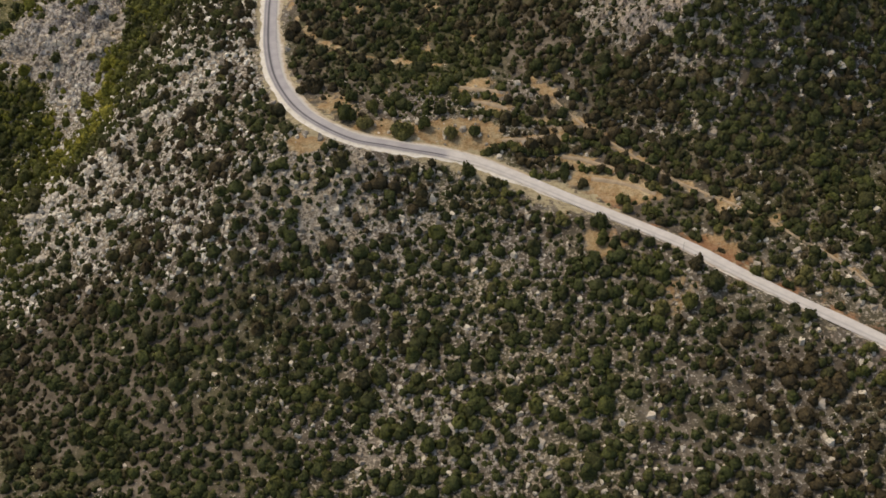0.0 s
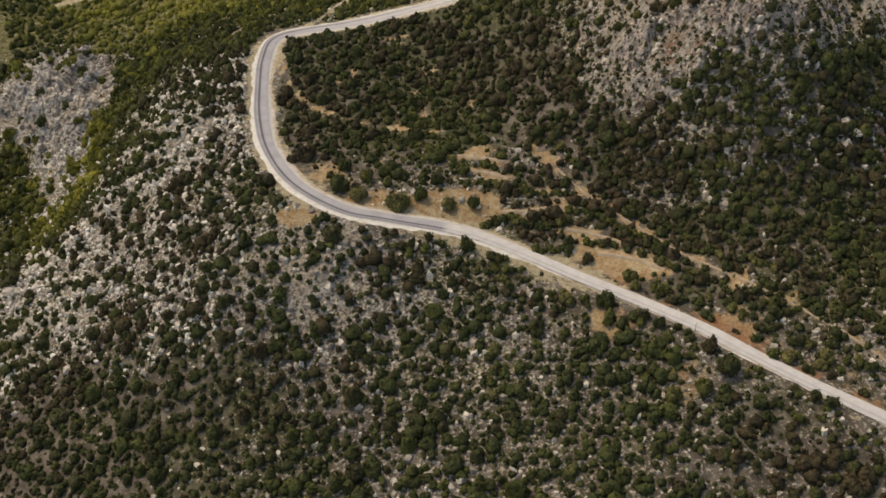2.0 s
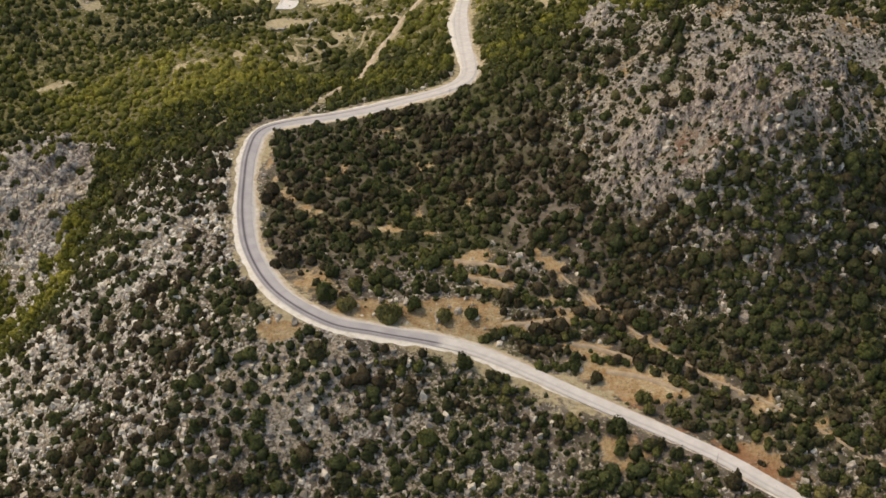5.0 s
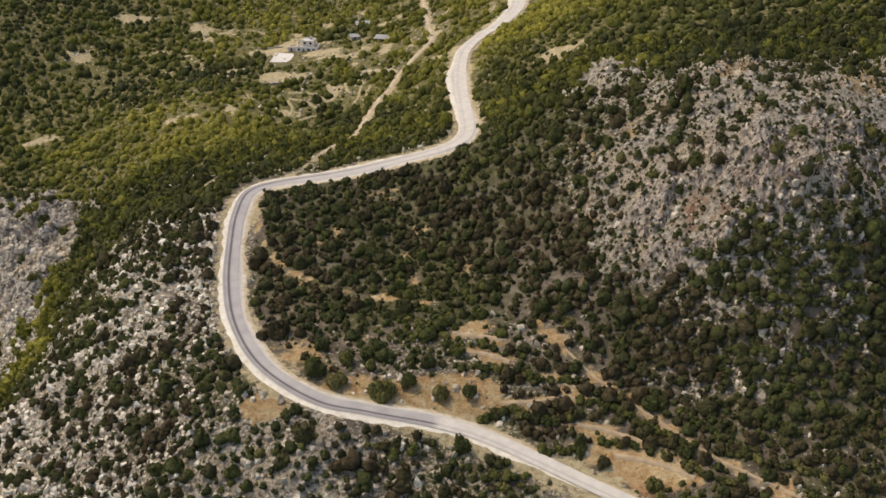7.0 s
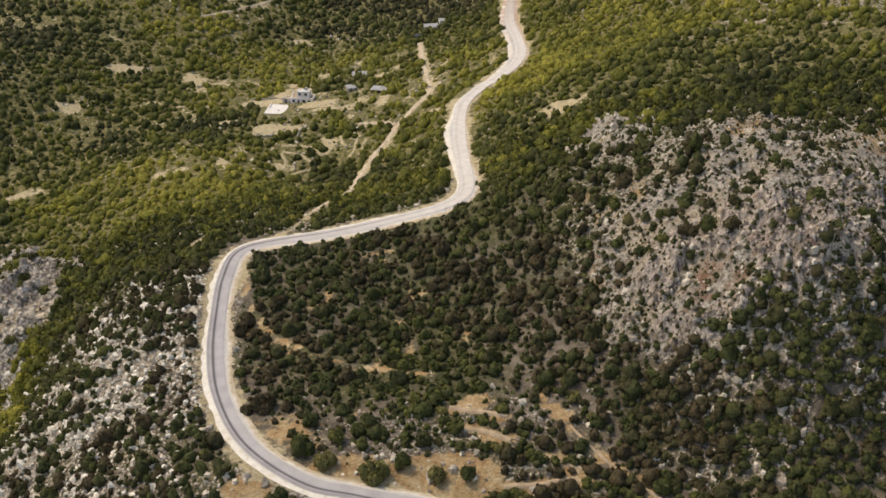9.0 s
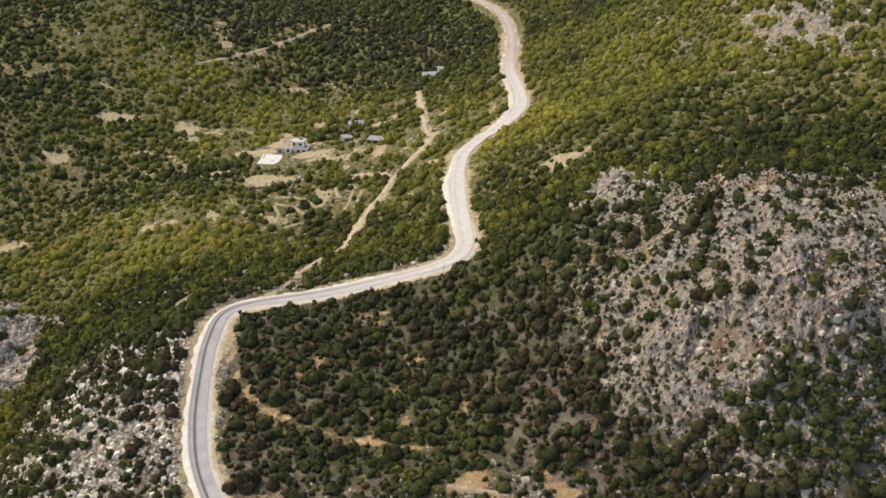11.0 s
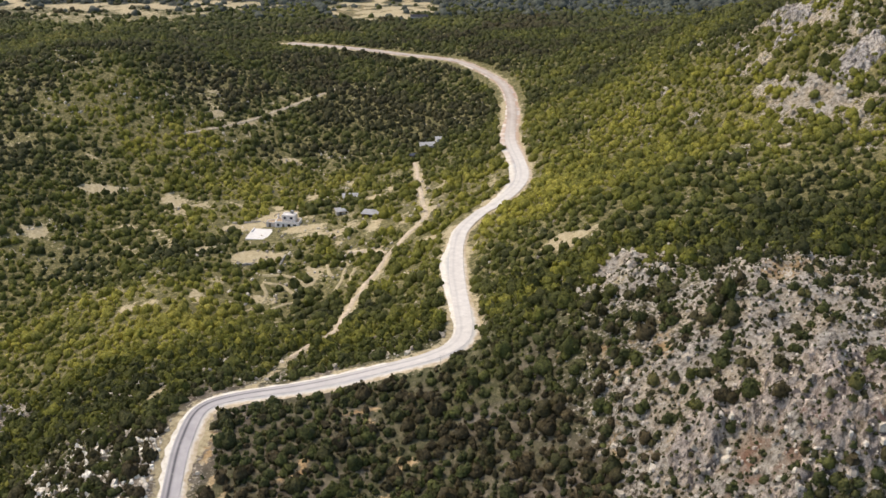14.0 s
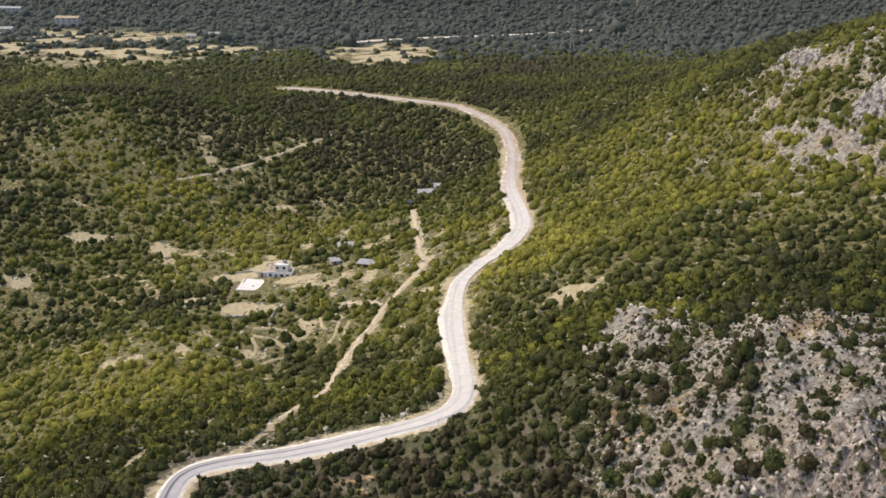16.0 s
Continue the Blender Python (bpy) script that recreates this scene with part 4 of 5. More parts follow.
def plant():
    x, y, z, lush, tone, d_road, r = grown(-190, 160, 110, 440, 2.5, 101, 0.46)
    rad = np.clip(r.lognormal(0.3, 0.34, len(x)), 0.6, 2.8) * (1 + 0.2 * lush)
    rows = np.c_[x, y, z - 0.1, rad, rad * r.uniform(1.0, 1.5, len(x)), r.uniform(0, 6.28, len(x)), tone, lush]
    crowded = np.zeros(len(x), bool)
    for tx, ty, tr in [c[:3] for c in CLEARING_TREES] + CRAG_BUSHES + [(*p, 0.8) for row in HEDGES for p in curve_points(row, 2.1)]:
        crowded |= np.hypot(x - tx, y - ty) < tr + 1.0
    beside = (d_road < 11.5) & (y < 345) & (x < 112) & ~crowded
    for row in rows[beside][:175]:
        copy_thing(SHRUBS[int(row[6] * 997) % len(SHRUBS)], Matrix.LocRotScale(row[:3], Euler((0, 0, row[5])), (row[3], row[3], row[4] * 0.95)))
    taken = np.where(beside)[0][:175]
    rows = np.delete(rows, np.union1d(taken, np.where(crowded)[0]), axis=0)
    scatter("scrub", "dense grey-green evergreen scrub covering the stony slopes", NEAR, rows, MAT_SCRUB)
    x, y, z, lush, tone, d_road, r = grown(-330, 290, 440, 930, 3.15, 102, 0.47)
    rad = np.clip(r.lognormal(0.44, 0.36, len(x)), 0.7, 3.2)
    rows = np.c_[x, y, z - 0.2, rad, rad * r.uniform(1.0, 1.4, len(x)), r.uniform(0, 6.28, len(x)), tone, lush]
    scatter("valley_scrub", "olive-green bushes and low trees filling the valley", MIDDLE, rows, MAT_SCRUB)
    x, y, z, lush, tone, d_road, r = grown(-700, 700, 990, 1800, 9.0, 103, 0.46)
    rad = r.lognormal(1.22, 0.3, len(x))
    rows = np.c_[x, y, z - 0.4, rad, rad * r.uniform(0.8, 1.25, len(x)), r.uniform(0, 6.28, len(x)), tone * 0.6, lush * 0.6]
    far_rows = rows[r.uniform(size=len(rows)) < step(990, 1130, rows[:, 1])]
    x, y, z, lush, tone, d_road, r = grown(-520, 520, 930, 1160, 5.0, 108, 0.47)
    rad = np.clip(r.lognormal(0.85, 0.3, len(x)), 1.2, 3.8)
    rows = np.c_[x, y, z - 0.2, rad, rad * r.uniform(0.9, 1.2, len(x)), r.uniform(0, 6.28, len(x)), tone * 0.75, lush * (1 - 0.6 * step(960, 1150, y))]
    rows = rows[r.uniform(size=len(rows)) < step(1165, 1010, rows[:, 1])]
    scatter("plain_scrub", "grey-green bushes covering the near edge of the plain", FAR, rows, MAT_SCRUB)
    rows = far_rows
    scatter("far_woods", "dark green woods on the far plain and mountain foot", FAR, rows, MAT_FAR_WOODS, "woods")
    x, y, z, lush, tone, d_road, r = grown(48, 165, 258, 303, 2.9, 106, 0.46)
    rad = np.clip(r.lognormal(0.4, 0.3, len(x)), 0.8, 2.6)
    rows = np.c_[x, y, z - 0.1, rad, rad * r.uniform(0.9, 1.3, len(x)), r.uniform(0, 6.28, len(x)), tone * 0.8, lush + 0.15]
    scatter("bank_scrub", "dark evergreen scrub crowding the steep bank below the crag", NEAR, rows, MAT_SCRUB)
    x, y, z, lush, tone, d_road, r = grown(-190, 170, 110, 440, 2.9, 104, 0.46)
    rad = np.clip(r.lognormal(-0.3, 0.3, len(x)), 0.4, 1.2)
    rows = np.c_[x, y, z - 0.1, rad, rad * r.uniform(0.6, 1.1, len(x)), r.uniform(0, 6.28, len(x)), np.clip(tone + 0.12, 0, 1), lush]
    scatter("undergrowth", "low brownish-green cushions of undergrowth between the bushes", LOW, rows, MAT_SCRUB)
    r = np.random.default_rng(107)
    gx, gy = np.meshgrid(np.arange(40, 175, 1.25), np.arange(296, 412, 1.25))
    x, y = gx.ravel() + r.uniform(-1, 1, gx.size), gy.ravel() + r.uniform(-1, 1, gx.size)
    z, maps, _, _ = surface(x, y)
    keep = (maps["rock"] > 0.75) & (r.uniform(size=len(x)) < 0.75)
    x, y = x[keep], y[keep]
    z = rooted(x, y)
    rad = np.clip(r.lognormal(-0.75, 0.45, len(x)), 0.2, 1.1) + r.uniform(0.5, 1.3, len(x)) * (r.uniform(size=len(x)) < 0.03)
    rows = np.c_[x, y, z - 0.05, rad, rad * r.uniform(0.7, 1.1, len(x)), r.uniform(0, 6.28, len(x)), r.beta(2, 5, len(x)) * 0.6, np.full(len(x), 0.05)]
    scatter("scree_tufts", "small dry brownish tufts dotted over the scree", LOW, rows, MAT_SCRUB)
    x, y, z, lush, tone, d_road, r = grown(-330, 290, 440, 900, 5.4, 105, 0.47)
    rad = np.clip(r.lognormal(0.15, 0.3, len(x)), 0.7, 2.0)
    rows = np.c_[x, y, z - 0.2, rad, rad * r.uniform(0.5, 0.9, len(x)), r.uniform(0, 6.28, len(x)), np.clip(tone + 0.1, 0, 1), lush]
    scatter("valley_undergrowth", "low yellow-green undergrowth between the valley bushes", LOW, rows, MAT_SCRUB)
    r = np.random.default_rng(109)
    gx, gy = np.meshgrid(np.arange(-120, 130, 3.3), np.arange(-60, 112, 3.3))
    x, y = gx.ravel() + r.uniform(-1.5, 1.5, gx.size), gy.ravel() + r.uniform(-1.5, 1.5, gx.size)
    keep = r.uniform(size=len(x)) < 0.85 + 0.4 * fbm(x, y, 26, 71)
    x, y = x[keep], y[keep]
    rad = np.clip(r.lognormal(0.45, 0.3, len(x)), 0.8, 2.9)
    rows = np.c_[x, y, surface(x, y)[0] - 0.1, rad, rad * r.uniform(1.0, 1.4, len(x)), r.uniform(0, 6.28, len(x)), r.beta(2.6, 3.4, len(x)), np.full(len(x), 0.1)]
    scatter("lower_scrub", "grey-green evergreen scrub on the lower stony slope", FAR, rows, MAT_SCRUB)
    # the first of each kind takes its own place last
    for ob, x, y in zip(SHRUBS + TREES, (-80, -76, -72, -78, -90, -86, -74, -84, 36, 41, -46, -50), (300, 330, 296, 352, 322, 346, 312, 290, 262, 257, 299, 315)):
        ob.matrix_basis = Matrix.LocRotScale((x, y, surface(np.array([x]), np.array([y]))[0][0]), Euler((0, 0, x)), (2.0, 2.0, 2.6))


plant()


# ---- loose rock ----
def stone_template(seed):
    """A broken block with a rough flat top, about one metre in radius."""
    r = np.random.default_rng(seed)
    a = np.arange(6) * math.pi / 3 + r.uniform(-0.4, 0.4, 6)
    q = r.uniform(0.6, 1.05, 6)
    low = np.c_[np.cos(a) * q, np.sin(a) * q, np.full(6, -0.5)]
    k = r.uniform(0.55, 0.9, 6)
    top = np.c_[np.cos(a) * q * k, np.sin(a) * q * k, r.uniform(0.25, 0.75, 6)]
    tilt = r.normal(scale=0.35, size=2)
    v = np.vstack([low, top, [(0, 0, r.uniform(0.5, 0.8))]])
    v[:, 2] += v[:, 0] * tilt[0] + v[:, 1] * tilt[1]
    f = []
    for i in range(6):
        j = (i + 1) % 6
        f += [(i, j, 6 + j), (i, 6 + j, 6 + i), (6 + i, 6 + j, 12)]
    return v, np.array(f)


STONES = [stone_template(s) for s in range(14)]


def strew(name, label, x0, x1, y0, y1, gap, seed, size, low, mat=MAT_STONE):
    r = np.random.default_rng(seed)
    gx, gy = np.meshgrid(np.arange(x0, x1, gap), np.arange(y0, y1, gap))
    x, y = gx.ravel() + r.uniform(-0.5, 0.5, gx.size) * gap, gy.ravel() + r.uniform(-0.5, 0.5, gx.size) * gap
    z, maps, d_road, d_track = surface(x, y)
    odds = step(low, low + 0.55, maps["rock"] + 0.35 * fbm(x, y, 9, 131)) * (1 - 0.8 * maps["soil"])
    odds = odds * (1 - 0.85 * (size > 0.35) * blob(x, y, 100, 345, 62, 45))
    keep = (r.uniform(size=len(x)) < odds) & (d_road > 5.5) & (np.abs(x - 2) < 0.48 * y + 25)
    x, y, z = x[keep], y[keep], z[keep]
    z = rooted(x, y)
    rad = np.clip(r.lognormal(math.log(size), 0.55, len(x)), size * 0.35, size * 2.8)
    rows = np.c_[x, y, z, rad, rad * r.uniform(0.55, 1.25, len(x)), r.uniform(0, 6.28, len(x)), r.uniform(size=len(x)), np.zeros(len(x))]
    return scatter(name, label, STONES, rows, mat, "rocks")


strew("limestone_rubble", "pale grey limestone blocks strewn between the bushes", -190, 165, 120, 440, 1.85, 141, 0.54, 0.17)
strew("crag_rubble", "broken grey limestone covering the steep crag", 45, 170, 298, 412, 1.3, 143, 0.27, 0.55, MAT_CRAG_STONE)
strew("white_slabs", "broad bright limestone slabs breaking through the slope", -165, -58, 238, 372, 1.4, 146, 0.52, 0.15, MAT_WHITE_STONE)
strew("crag_blocks", "large weathered limestone blocks standing out of the crag", 45, 155, 326, 385, 7.0, 145, 0.4, 0.8)
strew("bank_slabs", "pale pinkish limestone breaking through the bushes below the crag", 45, 165, 262, 306, 1.7, 147, 0.5, 0.45, MAT_CRAG_STONE)
strew("gully_rubble", "broken pale limestone on the crag above the gully", -205, -118, 352, 475, 2.4, 144, 0.75, 0.5)
strew("hilltop_rubble", "weathered limestone blocks on the upper hillside", 100, 230, 470, 700, 2.3, 142, 0.65, 0.5)


def valley_stones():
    """Pale stones and bare rock specks between the valley bushes."""
    r = np.random.default_rng(148)
    x, y = r.uniform(-250, 210, 9000), r.uniform(435, 780, 9000)
    z, maps, d_road, d_track = surface(x, y)
    odds = step(-0.15, 0.45, fbm(x, y, 24, 133) + 0.5 * fbm(x, y, 7, 135)) * (0.55 + 0.45 * (x < 0))
    keep = (r.uniform(size=len(x)) < odds) & (d_road > 7) & (np.abs(x) < 0.44 * y)
    x, y, z = x[keep], y[keep], z[keep]
    rad = np.clip(r.lognormal(-0.4, 0.35, len(x)), 0.35, 1.15)
    rows = np.c_[x, y, z, rad, rad * r.uniform(0.5, 1.3, len(x)), r.uniform(0, 6.28, len(x)), r.uniform(size=len(x)), np.zeros(len(x))]
    return scatter("valley_stones", "pale limestone specks between the valley bushes", STONES, rows, MAT_STONE, "rocks")


valley_stones()


# ---- small builders ----
def box(bm, lo, hi, bevel=0.0):
    """A block between two corners."""
    made = bmesh.ops.create_cube(bm, size=1.0)["verts"]
    for v in made:
        v.co = Vector([lo[k] + (v.co[k] + 0.5) * (hi[k] - lo[k]) for k in range(3)])
    if bevel:
        edges = list({e for v in made for e in v.link_edges})
        bmesh.ops.bevel(bm, geom=edges, offset=bevel, segments=2, affect="EDGES", profile=0.5)


def part(name, bm, mat, parent, label=""):
    me = bpy.data.meshes.new(name)
    bm.to_mesh(me)
    bm.free()
    me.materials.append(mat)
    ob = new(name, me)
    ob.parent = parent
    if label:
        ob["label"] = label
    return ob


def block(name, lo, hi, mat, parent, bevel=0.03, label=""):
    bm = bmesh.new()
    box(bm, lo, hi, bevel)
    return part(name, bm, mat, parent, label)


def height_at(x, y):
    return float(surface(np.array([float(x)]), np.array([float(y)]))[0][0])


MAT_WHITEWASH = plain_material("whitewash", (0.8, 0.74, 0.68), 0.12, 0.5)
MAT_PLASTER = plain_material("faded_plaster", (0.55, 0.49, 0.43), 0.15, 0.4)
MAT_PAVING = plain_material("pale_paving", (0.7, 0.655, 0.585), 0.15, 0.7)
MAT_ROOF = plain_material("grey_sheet_roof", (0.33, 0.32, 0.3), 0.25, 0.5, 0.7)
MAT_WOOD = plain_material("weathered_wood", (0.16, 0.12, 0.085), 0.35, 2.0)
MAT_STONEWALL = plain_material("dry_stone", (0.4, 0.36, 0.3), 0.4, 1.2)
MAT_DARK = plain_material("dark_opening", (0.03, 0.03, 0.035), 0.2, 2.0, 0.4)


def wall_with_openings(name, length, height, thick, holes, mat, parent, at, turn):
    """A wall along x, pierced by openings (x0, x1, z0, z1)."""
    bm = bmesh.new()
    xs = sorted({0.0, length, *(h[0] for h in holes), *(h[1] for h in holes)})
    for a, b in zip(xs, xs[1:]):
        mid, low = (a + b) / 2, 0.0
        for h in sorted((h for h in holes if h[0] < mid < h[1]), key=lambda h: h[2]):
            if h[2] > low:
                box(bm, (a, 0, low), (b, thick, h[2]))
            low = h[3]
        if low < height:
            box(bm, (a, 0, low), (b, thick, height))
    bmesh.ops.remove_doubles(bm, verts=bm.verts, dist=0.001)
    ob = part(name, bm, mat, parent)
    ob.matrix_local = pose(*at, 0, 0, turn)
    for x0, x1, z0, z1 in holes:
        if z0 > 0.3:
            w = block("window", (x0, thick * 0.55, z0), (x1, thick * 0.7, z1), MAT_DARK, ob, 0)
            w["label"] = "dark window pane"
        else:
            d = block("door", (x0, thick * 0.4, 0.0), (x1, thick * 0.6, z1), MAT_WOOD, ob, 0)
            d["label"] = "brown wooden door"
    return ob


def farmhouse():
    x, y = -65.5, 567.5
    z = height_at(x - 8, y + 3) - 0.1
    ob = tagged(new("farmhouse"), "white flat-roofed farmhouse of stepped blocks above a paved terrace", "house")
    ob.matrix_basis = pose(x, y, z, 0, 0, -6)
    front = [(0.9, 2.1, 1.0, 2.3), (3.4, 4.4, 0.0, 2.2), (5.8, 7.2, 1.0, 2.3), (8.4, 9.8, 0.9, 2.3)]
    for w, d, h, ox, oy, holes, wall_mat, roof_mat in ((11.0, 6.5, 3.3, -5.0, 0.0, front, MAT_WHITEWASH, MAT_CLAY), (6.0, 4.6, 6.0, -2.0, 1.5, [(0.7, 1.9, 4.0, 5.2), (3.6, 4.9, 4.0, 5.2)], MAT_WHITEWASH, MAT_PAVING),
                                                       (4.0, 4.0, 2.4, -9.3, 1.2, [(1.2, 2.2, 0.0, 2.0)], MAT_PLASTER, MAT_CLAY)):
        wall_with_openings("wall", w, h, 0.3, holes, wall_mat, ob, (ox, oy, 0), 0)
        wall_with_openings("wall", w, h, 0.3, [(1.5, 2.5, 1.0, 2.2)], wall_mat, ob, (ox + w, oy + d, 0), 180)
        wall_with_openings("wall", d - 0.6, h, 0.3, [(1.4, 2.4, 1.0, 2.2)], wall_mat, ob, (ox + w, oy + 0.3, 0), 90)
        wall_with_openings("wall", d - 0.6, h, 0.3, [(1.2, 2.2, 1.0, 2.2)], wall_mat, ob, (ox, oy + d - 0.3, 0), -90)
        block("roof", (ox + 0.31, oy + 0.31, h - 0.5), (ox + w - 0.31, oy + d - 0.31, h - 0.3), roof_mat, ob, 0, "flat roof behind a low parapet")
    block("chimney", (-5.0, 5.0, 2.7), (-4.3, 5.7, 4.6), MAT_WHITEWASH, ob)
    block("water_tank", (1.2, 4.4, 5.9), (2.6, 5.6, 7.2), MAT_ROOF, ob, 0.2, "grey roof-top water tank")
    block("step", (-2.9, -0.7, -0.3), (-1.3, -0.01, 0.16), MAT_PAVING, ob)
    t = tagged(new("terrace"), "bright pale paved terrace below the white farmhouse", "terrace")
    t.matrix_basis = pose(-72.5, 557.5, height_at(-72.5, 559) - 0.1, 0, 0, -4)
    block("slab", (-8.5, -5.0, -3.0), (8.5, 9.0, 0.25), MAT_PAVING, t, 0.05)
    block("parapet", (-7.8, 3.5, -3.0), (-7.51, 9.0, 0.8), MAT_WHITEWASH, t, 0.05)
    for x0, y0, turn, count in ((-92, 580, -6, 9), (-81, 525, 4, 11), (-62, 525, 82, 6)):
        w = tagged(new("garden_wall"), "low dry-stone wall round a farmyard", "wall", "dry-stone farm walls")
        w.matrix_basis = pose(x0, y0, height_at(x0, y0), 0, 0, turn)
        for k in range(count):
            a = radians(turn)
            rise = height_at(x0 + (k * 1.5 + 0.7) * math.cos(a), y0 + (k * 1.5 + 0.7) * math.sin(a)) - w.matrix_basis.translation.z
            block("stone_course", (k * 1.5, -0.3, rise - 0.8), (k * 1.5 + 1.46, 0.3, rise + 0.75 + 0.2 * math.sin(k * 2.3)), MAT_STONEWALL, w, 0.08)


def shed(x, y, w, d, h, turn, label, roof_mat, wall_mat):
    z = height_at(x, y) - 0.25
    ob = tagged(new("shed"), label, "shed", "sheds in the olive grove")
    ob.matrix_basis = pose(x, y, z, 0, 0, turn)
    wall_with_openings("wall", w, h, 0.2, [(w * 0.3, w * 0.3 + 1.0, 0.0, 2.0)], wall_mat, ob, (0, 0, 0), 0)
    wall_with_openings("wall", w, h, 0.2, [], wall_mat, ob, (w, d, 0), 180)
    wall_with_openings("wall", d - 0.4, h, 0.2, [], wall_mat, ob, (w, 0.2, 0), 90)
    wall_with_openings("wall", d - 0.4, h, 0.2, [], wall_mat, ob, (0, d - 0.2, 0), -90)
    roof = new("roof")
    roof.parent = ob
    roof.matrix_local = pose(0, 0, 0.25, 5, 0, 0)
    n = max(4, int(w / 1.0))
    for k in range(n):
        a, b = -0.4 + k * (w + 0.8) / n, -0.4 + (k + 1) * (w + 0.8) / n
        lift = 0.05 * (k % 2)
        block("roof_sheet", (a, -0.5, h + 0.01 + lift), (b + 0.03, d + 0.5, h + 0.09 + lift), roof_mat, roof, 0.01)
    return ob


farmhouse()
shed(-42, 596, 7.0, 5.0, 2.3, 8, "low shed with a pale sheet roof among olive trees", MAT_ROOF, MAT_STONEWALL)
shed(-31, 566, 7.0, 5.0, 2.2, -14, "small grey-roofed shed beside the bare yard", MAT_ROOF, MAT_WOOD)
shed(-43, 575, 4.0, 4.0, 2.0, 20, "tiny weathered hut among the olive trees", MAT_ROOF, MAT_STONEWALL)
shed(-6, 664, 8.0, 5.5, 2.6, 15, "pale-roofed building above the dirt track", MAT_ROOF, MAT_WHITEWASH)
shed(2, 672, 5.0, 4.0, 2.3, 15, "pale outbuilding among trees above the track", MAT_ROOF, MAT_WHITEWASH)
shed(-12, 652, 3.0, 3.0, 2.2, 0, "dark timber hut at the end of the track", MAT_DARK, MAT_WOOD)


def village_house(x, y, w, d, h, turn, label, roof_mat):
    ob = tagged(new("village_house"), label, "house", "houses on the far plain")
    ob.matrix_basis = pose(x, y, height_at(x, y) - 0.3, 0, 0, turn)
    n = max(2, int(w / 5))
    holes = [((k + 0.5) * w / n - 0.7, (k + 0.5) * w / n + 0.7, f * 3 + 1.0, f * 3 + 2.4) for k in range(n) for f in range(int(h // 3))]
    wall_with_openings("wall", w, h, 0.3, holes, MAT_PLASTER, ob, (0, 0, 0), 0)
    wall_with_openings("wall", w, h, 0.3, [], MAT_PLASTER, ob, (w, d, 0), 180)
    wall_with_openings("wall", d - 0.6, h, 0.3, [], MAT_PLASTER, ob, (w, 0.3, 0), 90)
    wall_with_openings("wall", d - 0.6, h, 0.3, [], MAT_PLASTER, ob, (0, d - 0.3, 0), -90)
    bm = bmesh.new()
    v = [bm.verts.new(c) for c in ((-0.5, -0.5, h), (w + 0.5, -0.5, h), (w + 0.5, d + 0.5, h), (-0.5, d + 0.5, h), (-0.5, d / 2, h + 1.8), (w + 0.5, d / 2, h + 1.8))]
    for f in ((0, 1, 5, 4), (2, 3, 4, 5), (1, 2, 5), (3, 0, 4), (3, 2, 1, 0)):
        bm.faces.new([v[i] for i in f])
    part("roof", bm, roof_mat, ob, "low pitched tile roof")


village_house(-405, 1265, 24, 14, 9.2, 2, "three-storey pinkish house at the edge of the far fields", MAT_CLAY)
village_house(-452, 1205, 24, 10, 3.5, 5, "low white farm building on the far plain", MAT_ROOF)
village_house(-440, 1160, 18, 9, 3.5, 0, "low white farm building on the far plain", MAT_ROOF)
village_house(-246, 1178, 9, 6, 3.2, 0, "small white house by the far field", MAT_ROOF)
village_house(-226, 1188, 16, 7, 3.2, 4, "long low white shed by the far field", MAT_ROOF)
village_house(-520, 1400, 26, 12, 6.2, 0, "pale building at the foot of the mountain", MAT_ROOF)
village_house(-22, 1012, 14, 4, 2.6, 2, "low white shed at the edge of the dry field", MAT_DARK)


# ---- posts, pylons, boulders ----
def marker_post(x, y):
    ob = tagged(new("marker_post"), "slim grey roadside marker post", "post", "posts beside the road")
    ob.matrix_basis = pose(x, y, height_at(x, y) - 0.1)
    for name, r0, r1, z0, z1 in (("post", 0.07, 0.05, 0.0, 3.0), ("footing", 0.2, 0.17, -0.3, 0.18), ("cap", 0.08, 0.05, 3.0, 3.1)):
        bm = bmesh.new()
        bmesh.ops.create_cone(bm, cap_ends=True, segments=10, radius1=r0, radius2=r1, depth=z1 - z0, matrix=Matrix.Translation((0, 0, (z0 + z1) / 2)))
        part(name, bm, MAT_STONEWALL if name == "footing" else MAT_ROOF, ob)


for px_, py_ in ((6.5, 261.0), (4.5, 388.5), (66.0, 229.0)):
    marker_post(px_, py_)


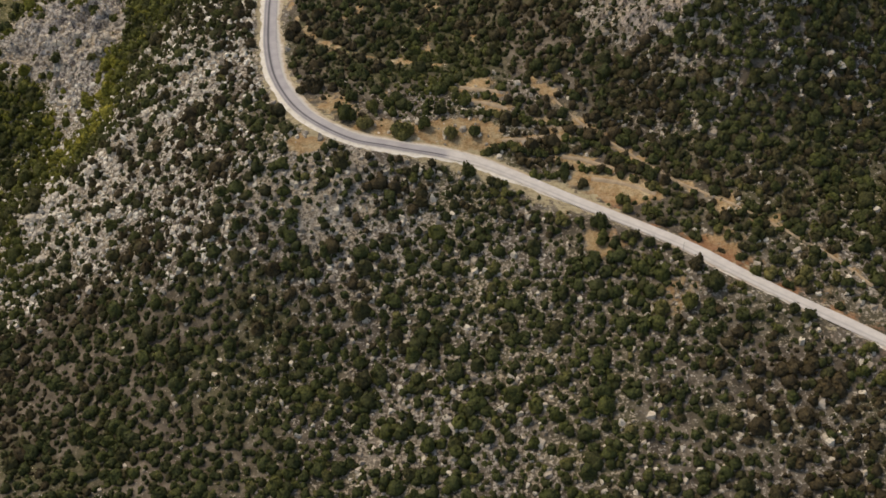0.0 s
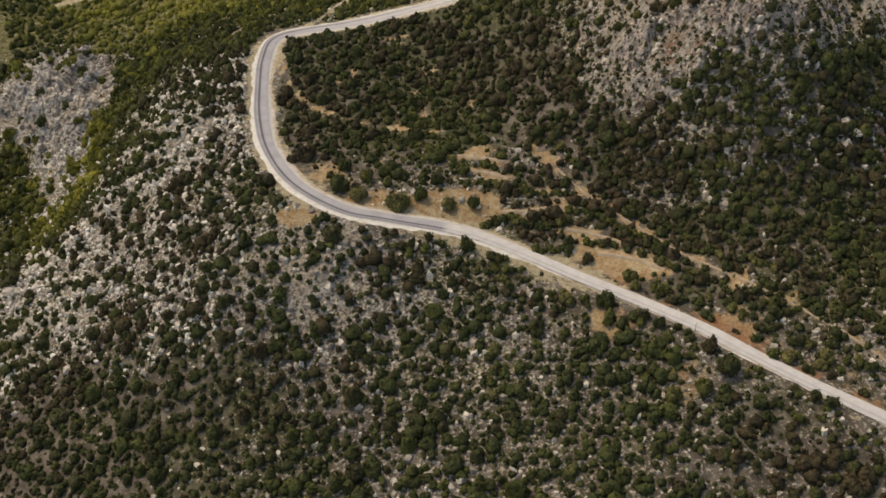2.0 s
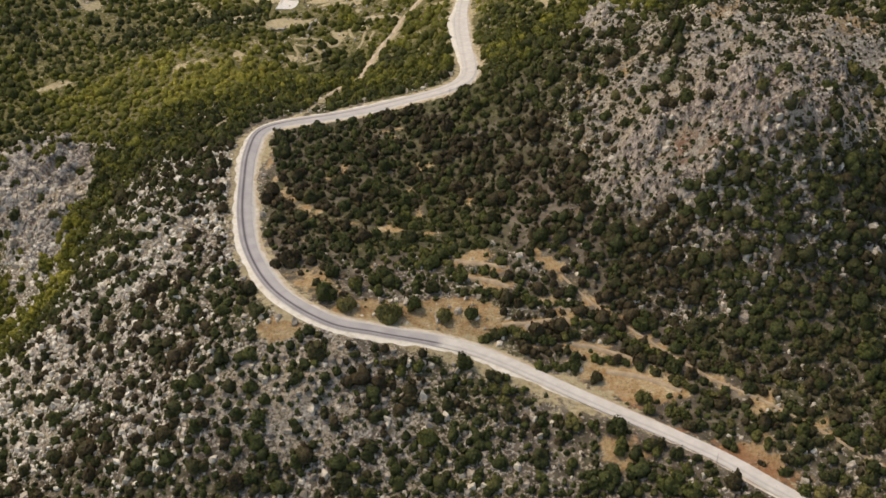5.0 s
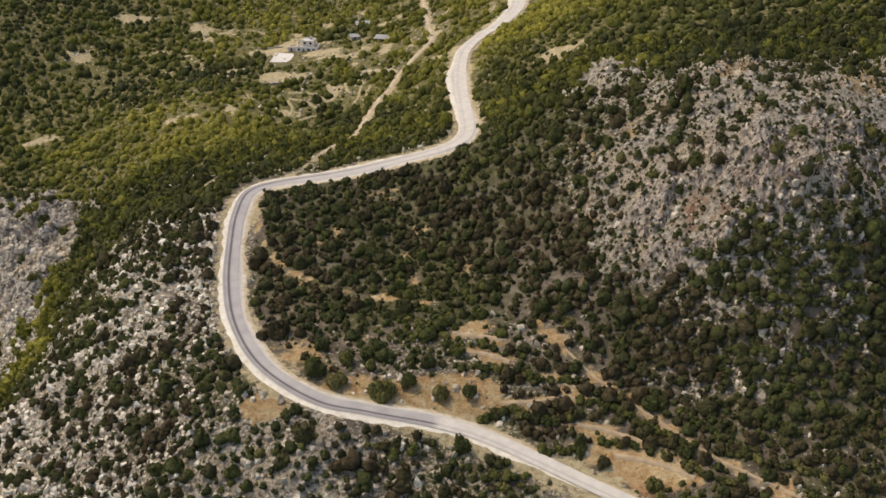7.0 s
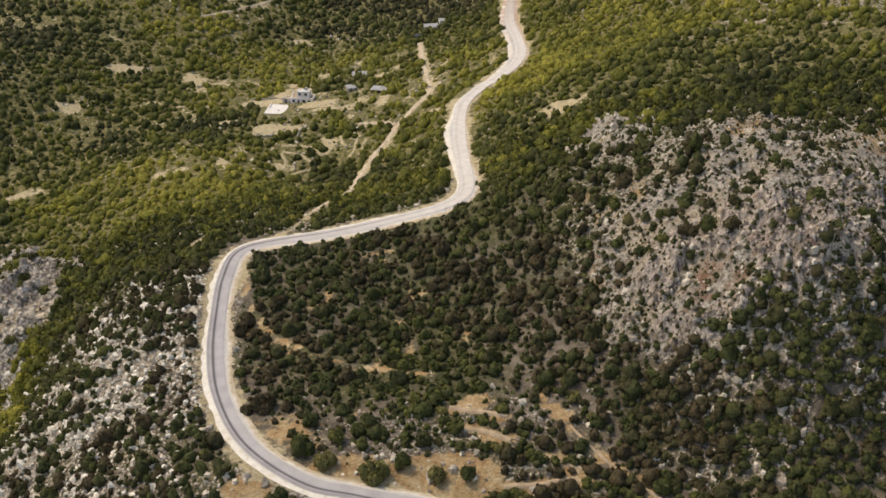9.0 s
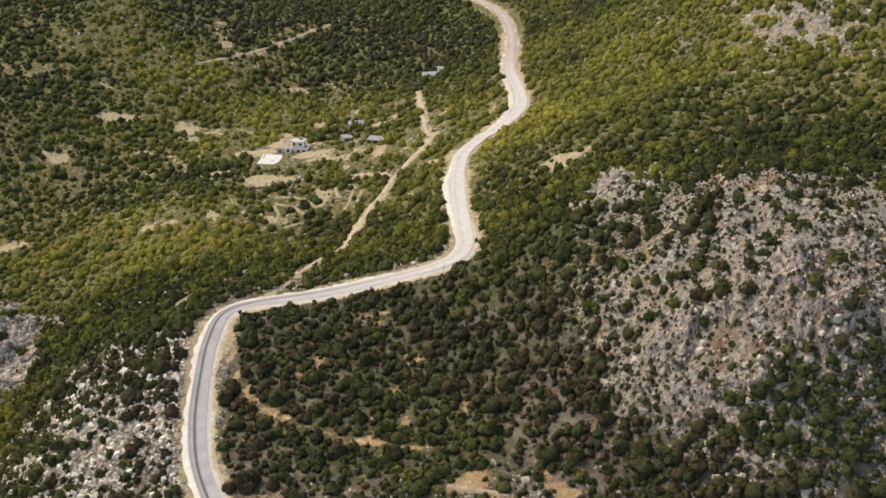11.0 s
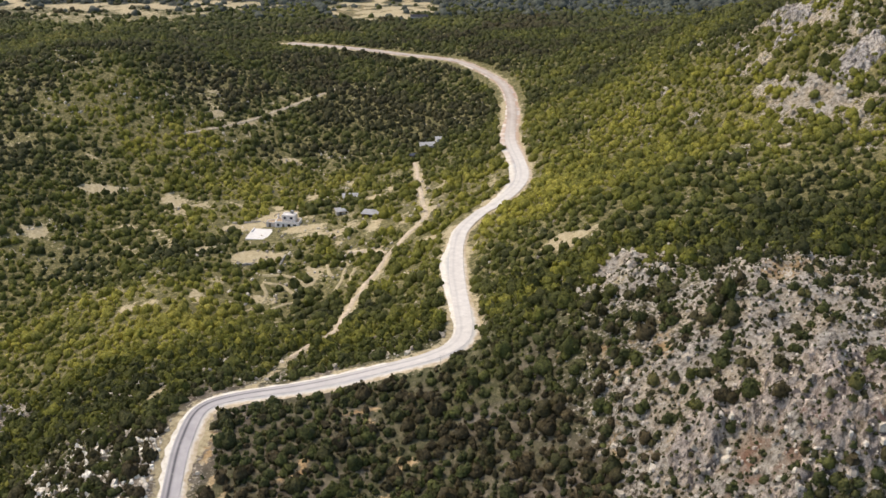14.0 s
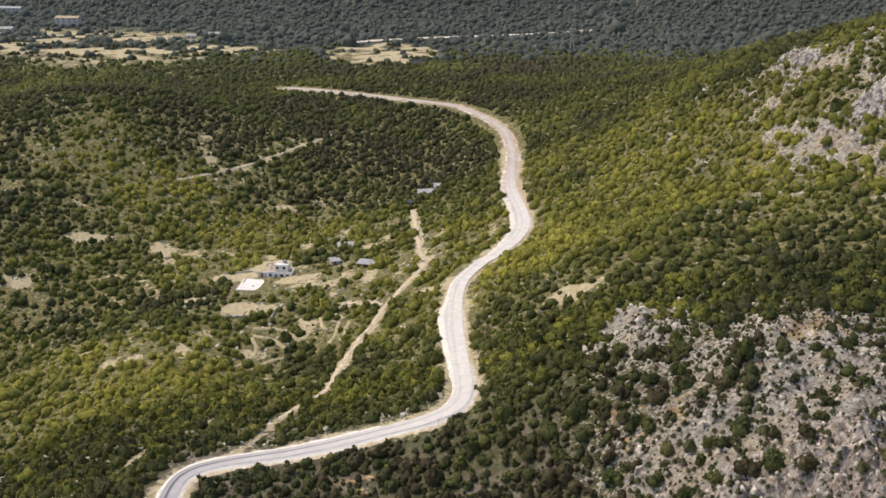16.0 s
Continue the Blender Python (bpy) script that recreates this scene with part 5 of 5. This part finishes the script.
def pylon(x, y, h):
    """A lattice power pylon with three cross arms."""
    ob = tagged(new("pylon"), "grey steel lattice power pylon on the far plain", "pylon", "power pylons")
    ob.matrix_basis = pose(x, y, height_at(x, y))

    def bar(bm, a, b, q):
        a, b = Vector(a), Vector(b)
        m = Matrix.Translation((a + b) / 2) @ (b - a).to_track_quat("Z", "Y").to_matrix().to_4x4()
        bmesh.ops.create_cone(bm, cap_ends=True, segments=4, radius1=q, radius2=q, depth=(b - a).length, matrix=m)

    half = lambda z: 2.6 * (1 - z / h) + 0.35 * z / h
    for sx, sy in ((1, 1), (1, -1), (-1, 1), (-1, -1)):
        bm = bmesh.new()
        bar(bm, (sx * half(0), sy * half(0), -0.5), (sx * half(h), sy * half(h), h), 0.16)
        part("leg", bm, MAT_ROOF, ob)
    bm = bmesh.new()
    for k in range(8):
        z0, z1 = h * k / 8, h * (k + 1) / 8
        for a, b in (((1, 1), (1, -1)), ((1, -1), (-1, -1)), ((-1, -1), (-1, 1)), ((-1, 1), (1, 1))):
            bar(bm, (a[0] * half(z0), a[1] * half(z0), z0), (b[0] * half(z1), b[1] * half(z1), z1), 0.08)
    part("bracing", bm, MAT_ROOF, ob)
    for z, w in ((h * 0.72, 4.5), (h * 0.84, 3.6), (h * 0.96, 2.6)):
        bm = bmesh.new()
        bar(bm, (-w, 0, z), (w, 0, z), 0.16)
        bar(bm, (-w, 0, z), (0, 0, z + 1.0), 0.1)
        bar(bm, (w, 0, z), (0, 0, z + 1.0), 0.1)
        part("cross_arm", bm, MAT_ROOF, ob)


pylon(123, 1100, 22)
pylon(182, 1290, 22)


def boulder(x, y, q, seed, label):
    r = np.random.default_rng(seed)
    bm = bmesh.new()
    bmesh.ops.create_icosphere(bm, subdivisions=3, radius=1.0)
    for v in bm.verts:
        k = 0.75 + 0.3 * noise.noise(v.co * 1.3 + Vector((seed, 0, 0))) + 0.16 * noise.noise(v.co * 3.4 + Vector((0, seed, 0)))
        v.co = Vector((v.co.x * q * k * 1.2, v.co.y * q * k, v.co.z * q * k * 0.75))
    me = bpy.data.meshes.new("boulder")
    bm.to_mesh(me)
    bm.free()
    me.materials.append(MAT_STONE)
    ob = tagged(new("boulder", me), label, "boulder", "large pale boulders")
    ob.matrix_basis = pose(x, y, height_at(x, y) + 0.15 * q, 0, 0, float(r.uniform(0, 360)))


for k, (bx, by, bq) in enumerate(((-12.5, 326.5, 1.6), (3, 185, 2.0), (5.5, 183.5, 1.5), (1, 187.5, 1.3), (-109, 250, 1.9), (56, 211, 1.4), (54, 209.5, 1.1), (-131, 270, 2.4), (-127, 274, 2.0), (-138, 287, 2.6), (-134, 282, 1.8), (117, 284, 2.6), (120.5, 288, 2.3), (114, 281, 1.8), (123.5, 290, 2.0), (118, 290, 1.7))):
    boulder(bx, by, bq, k + 1, "large pale weathered limestone boulder among the scrub")
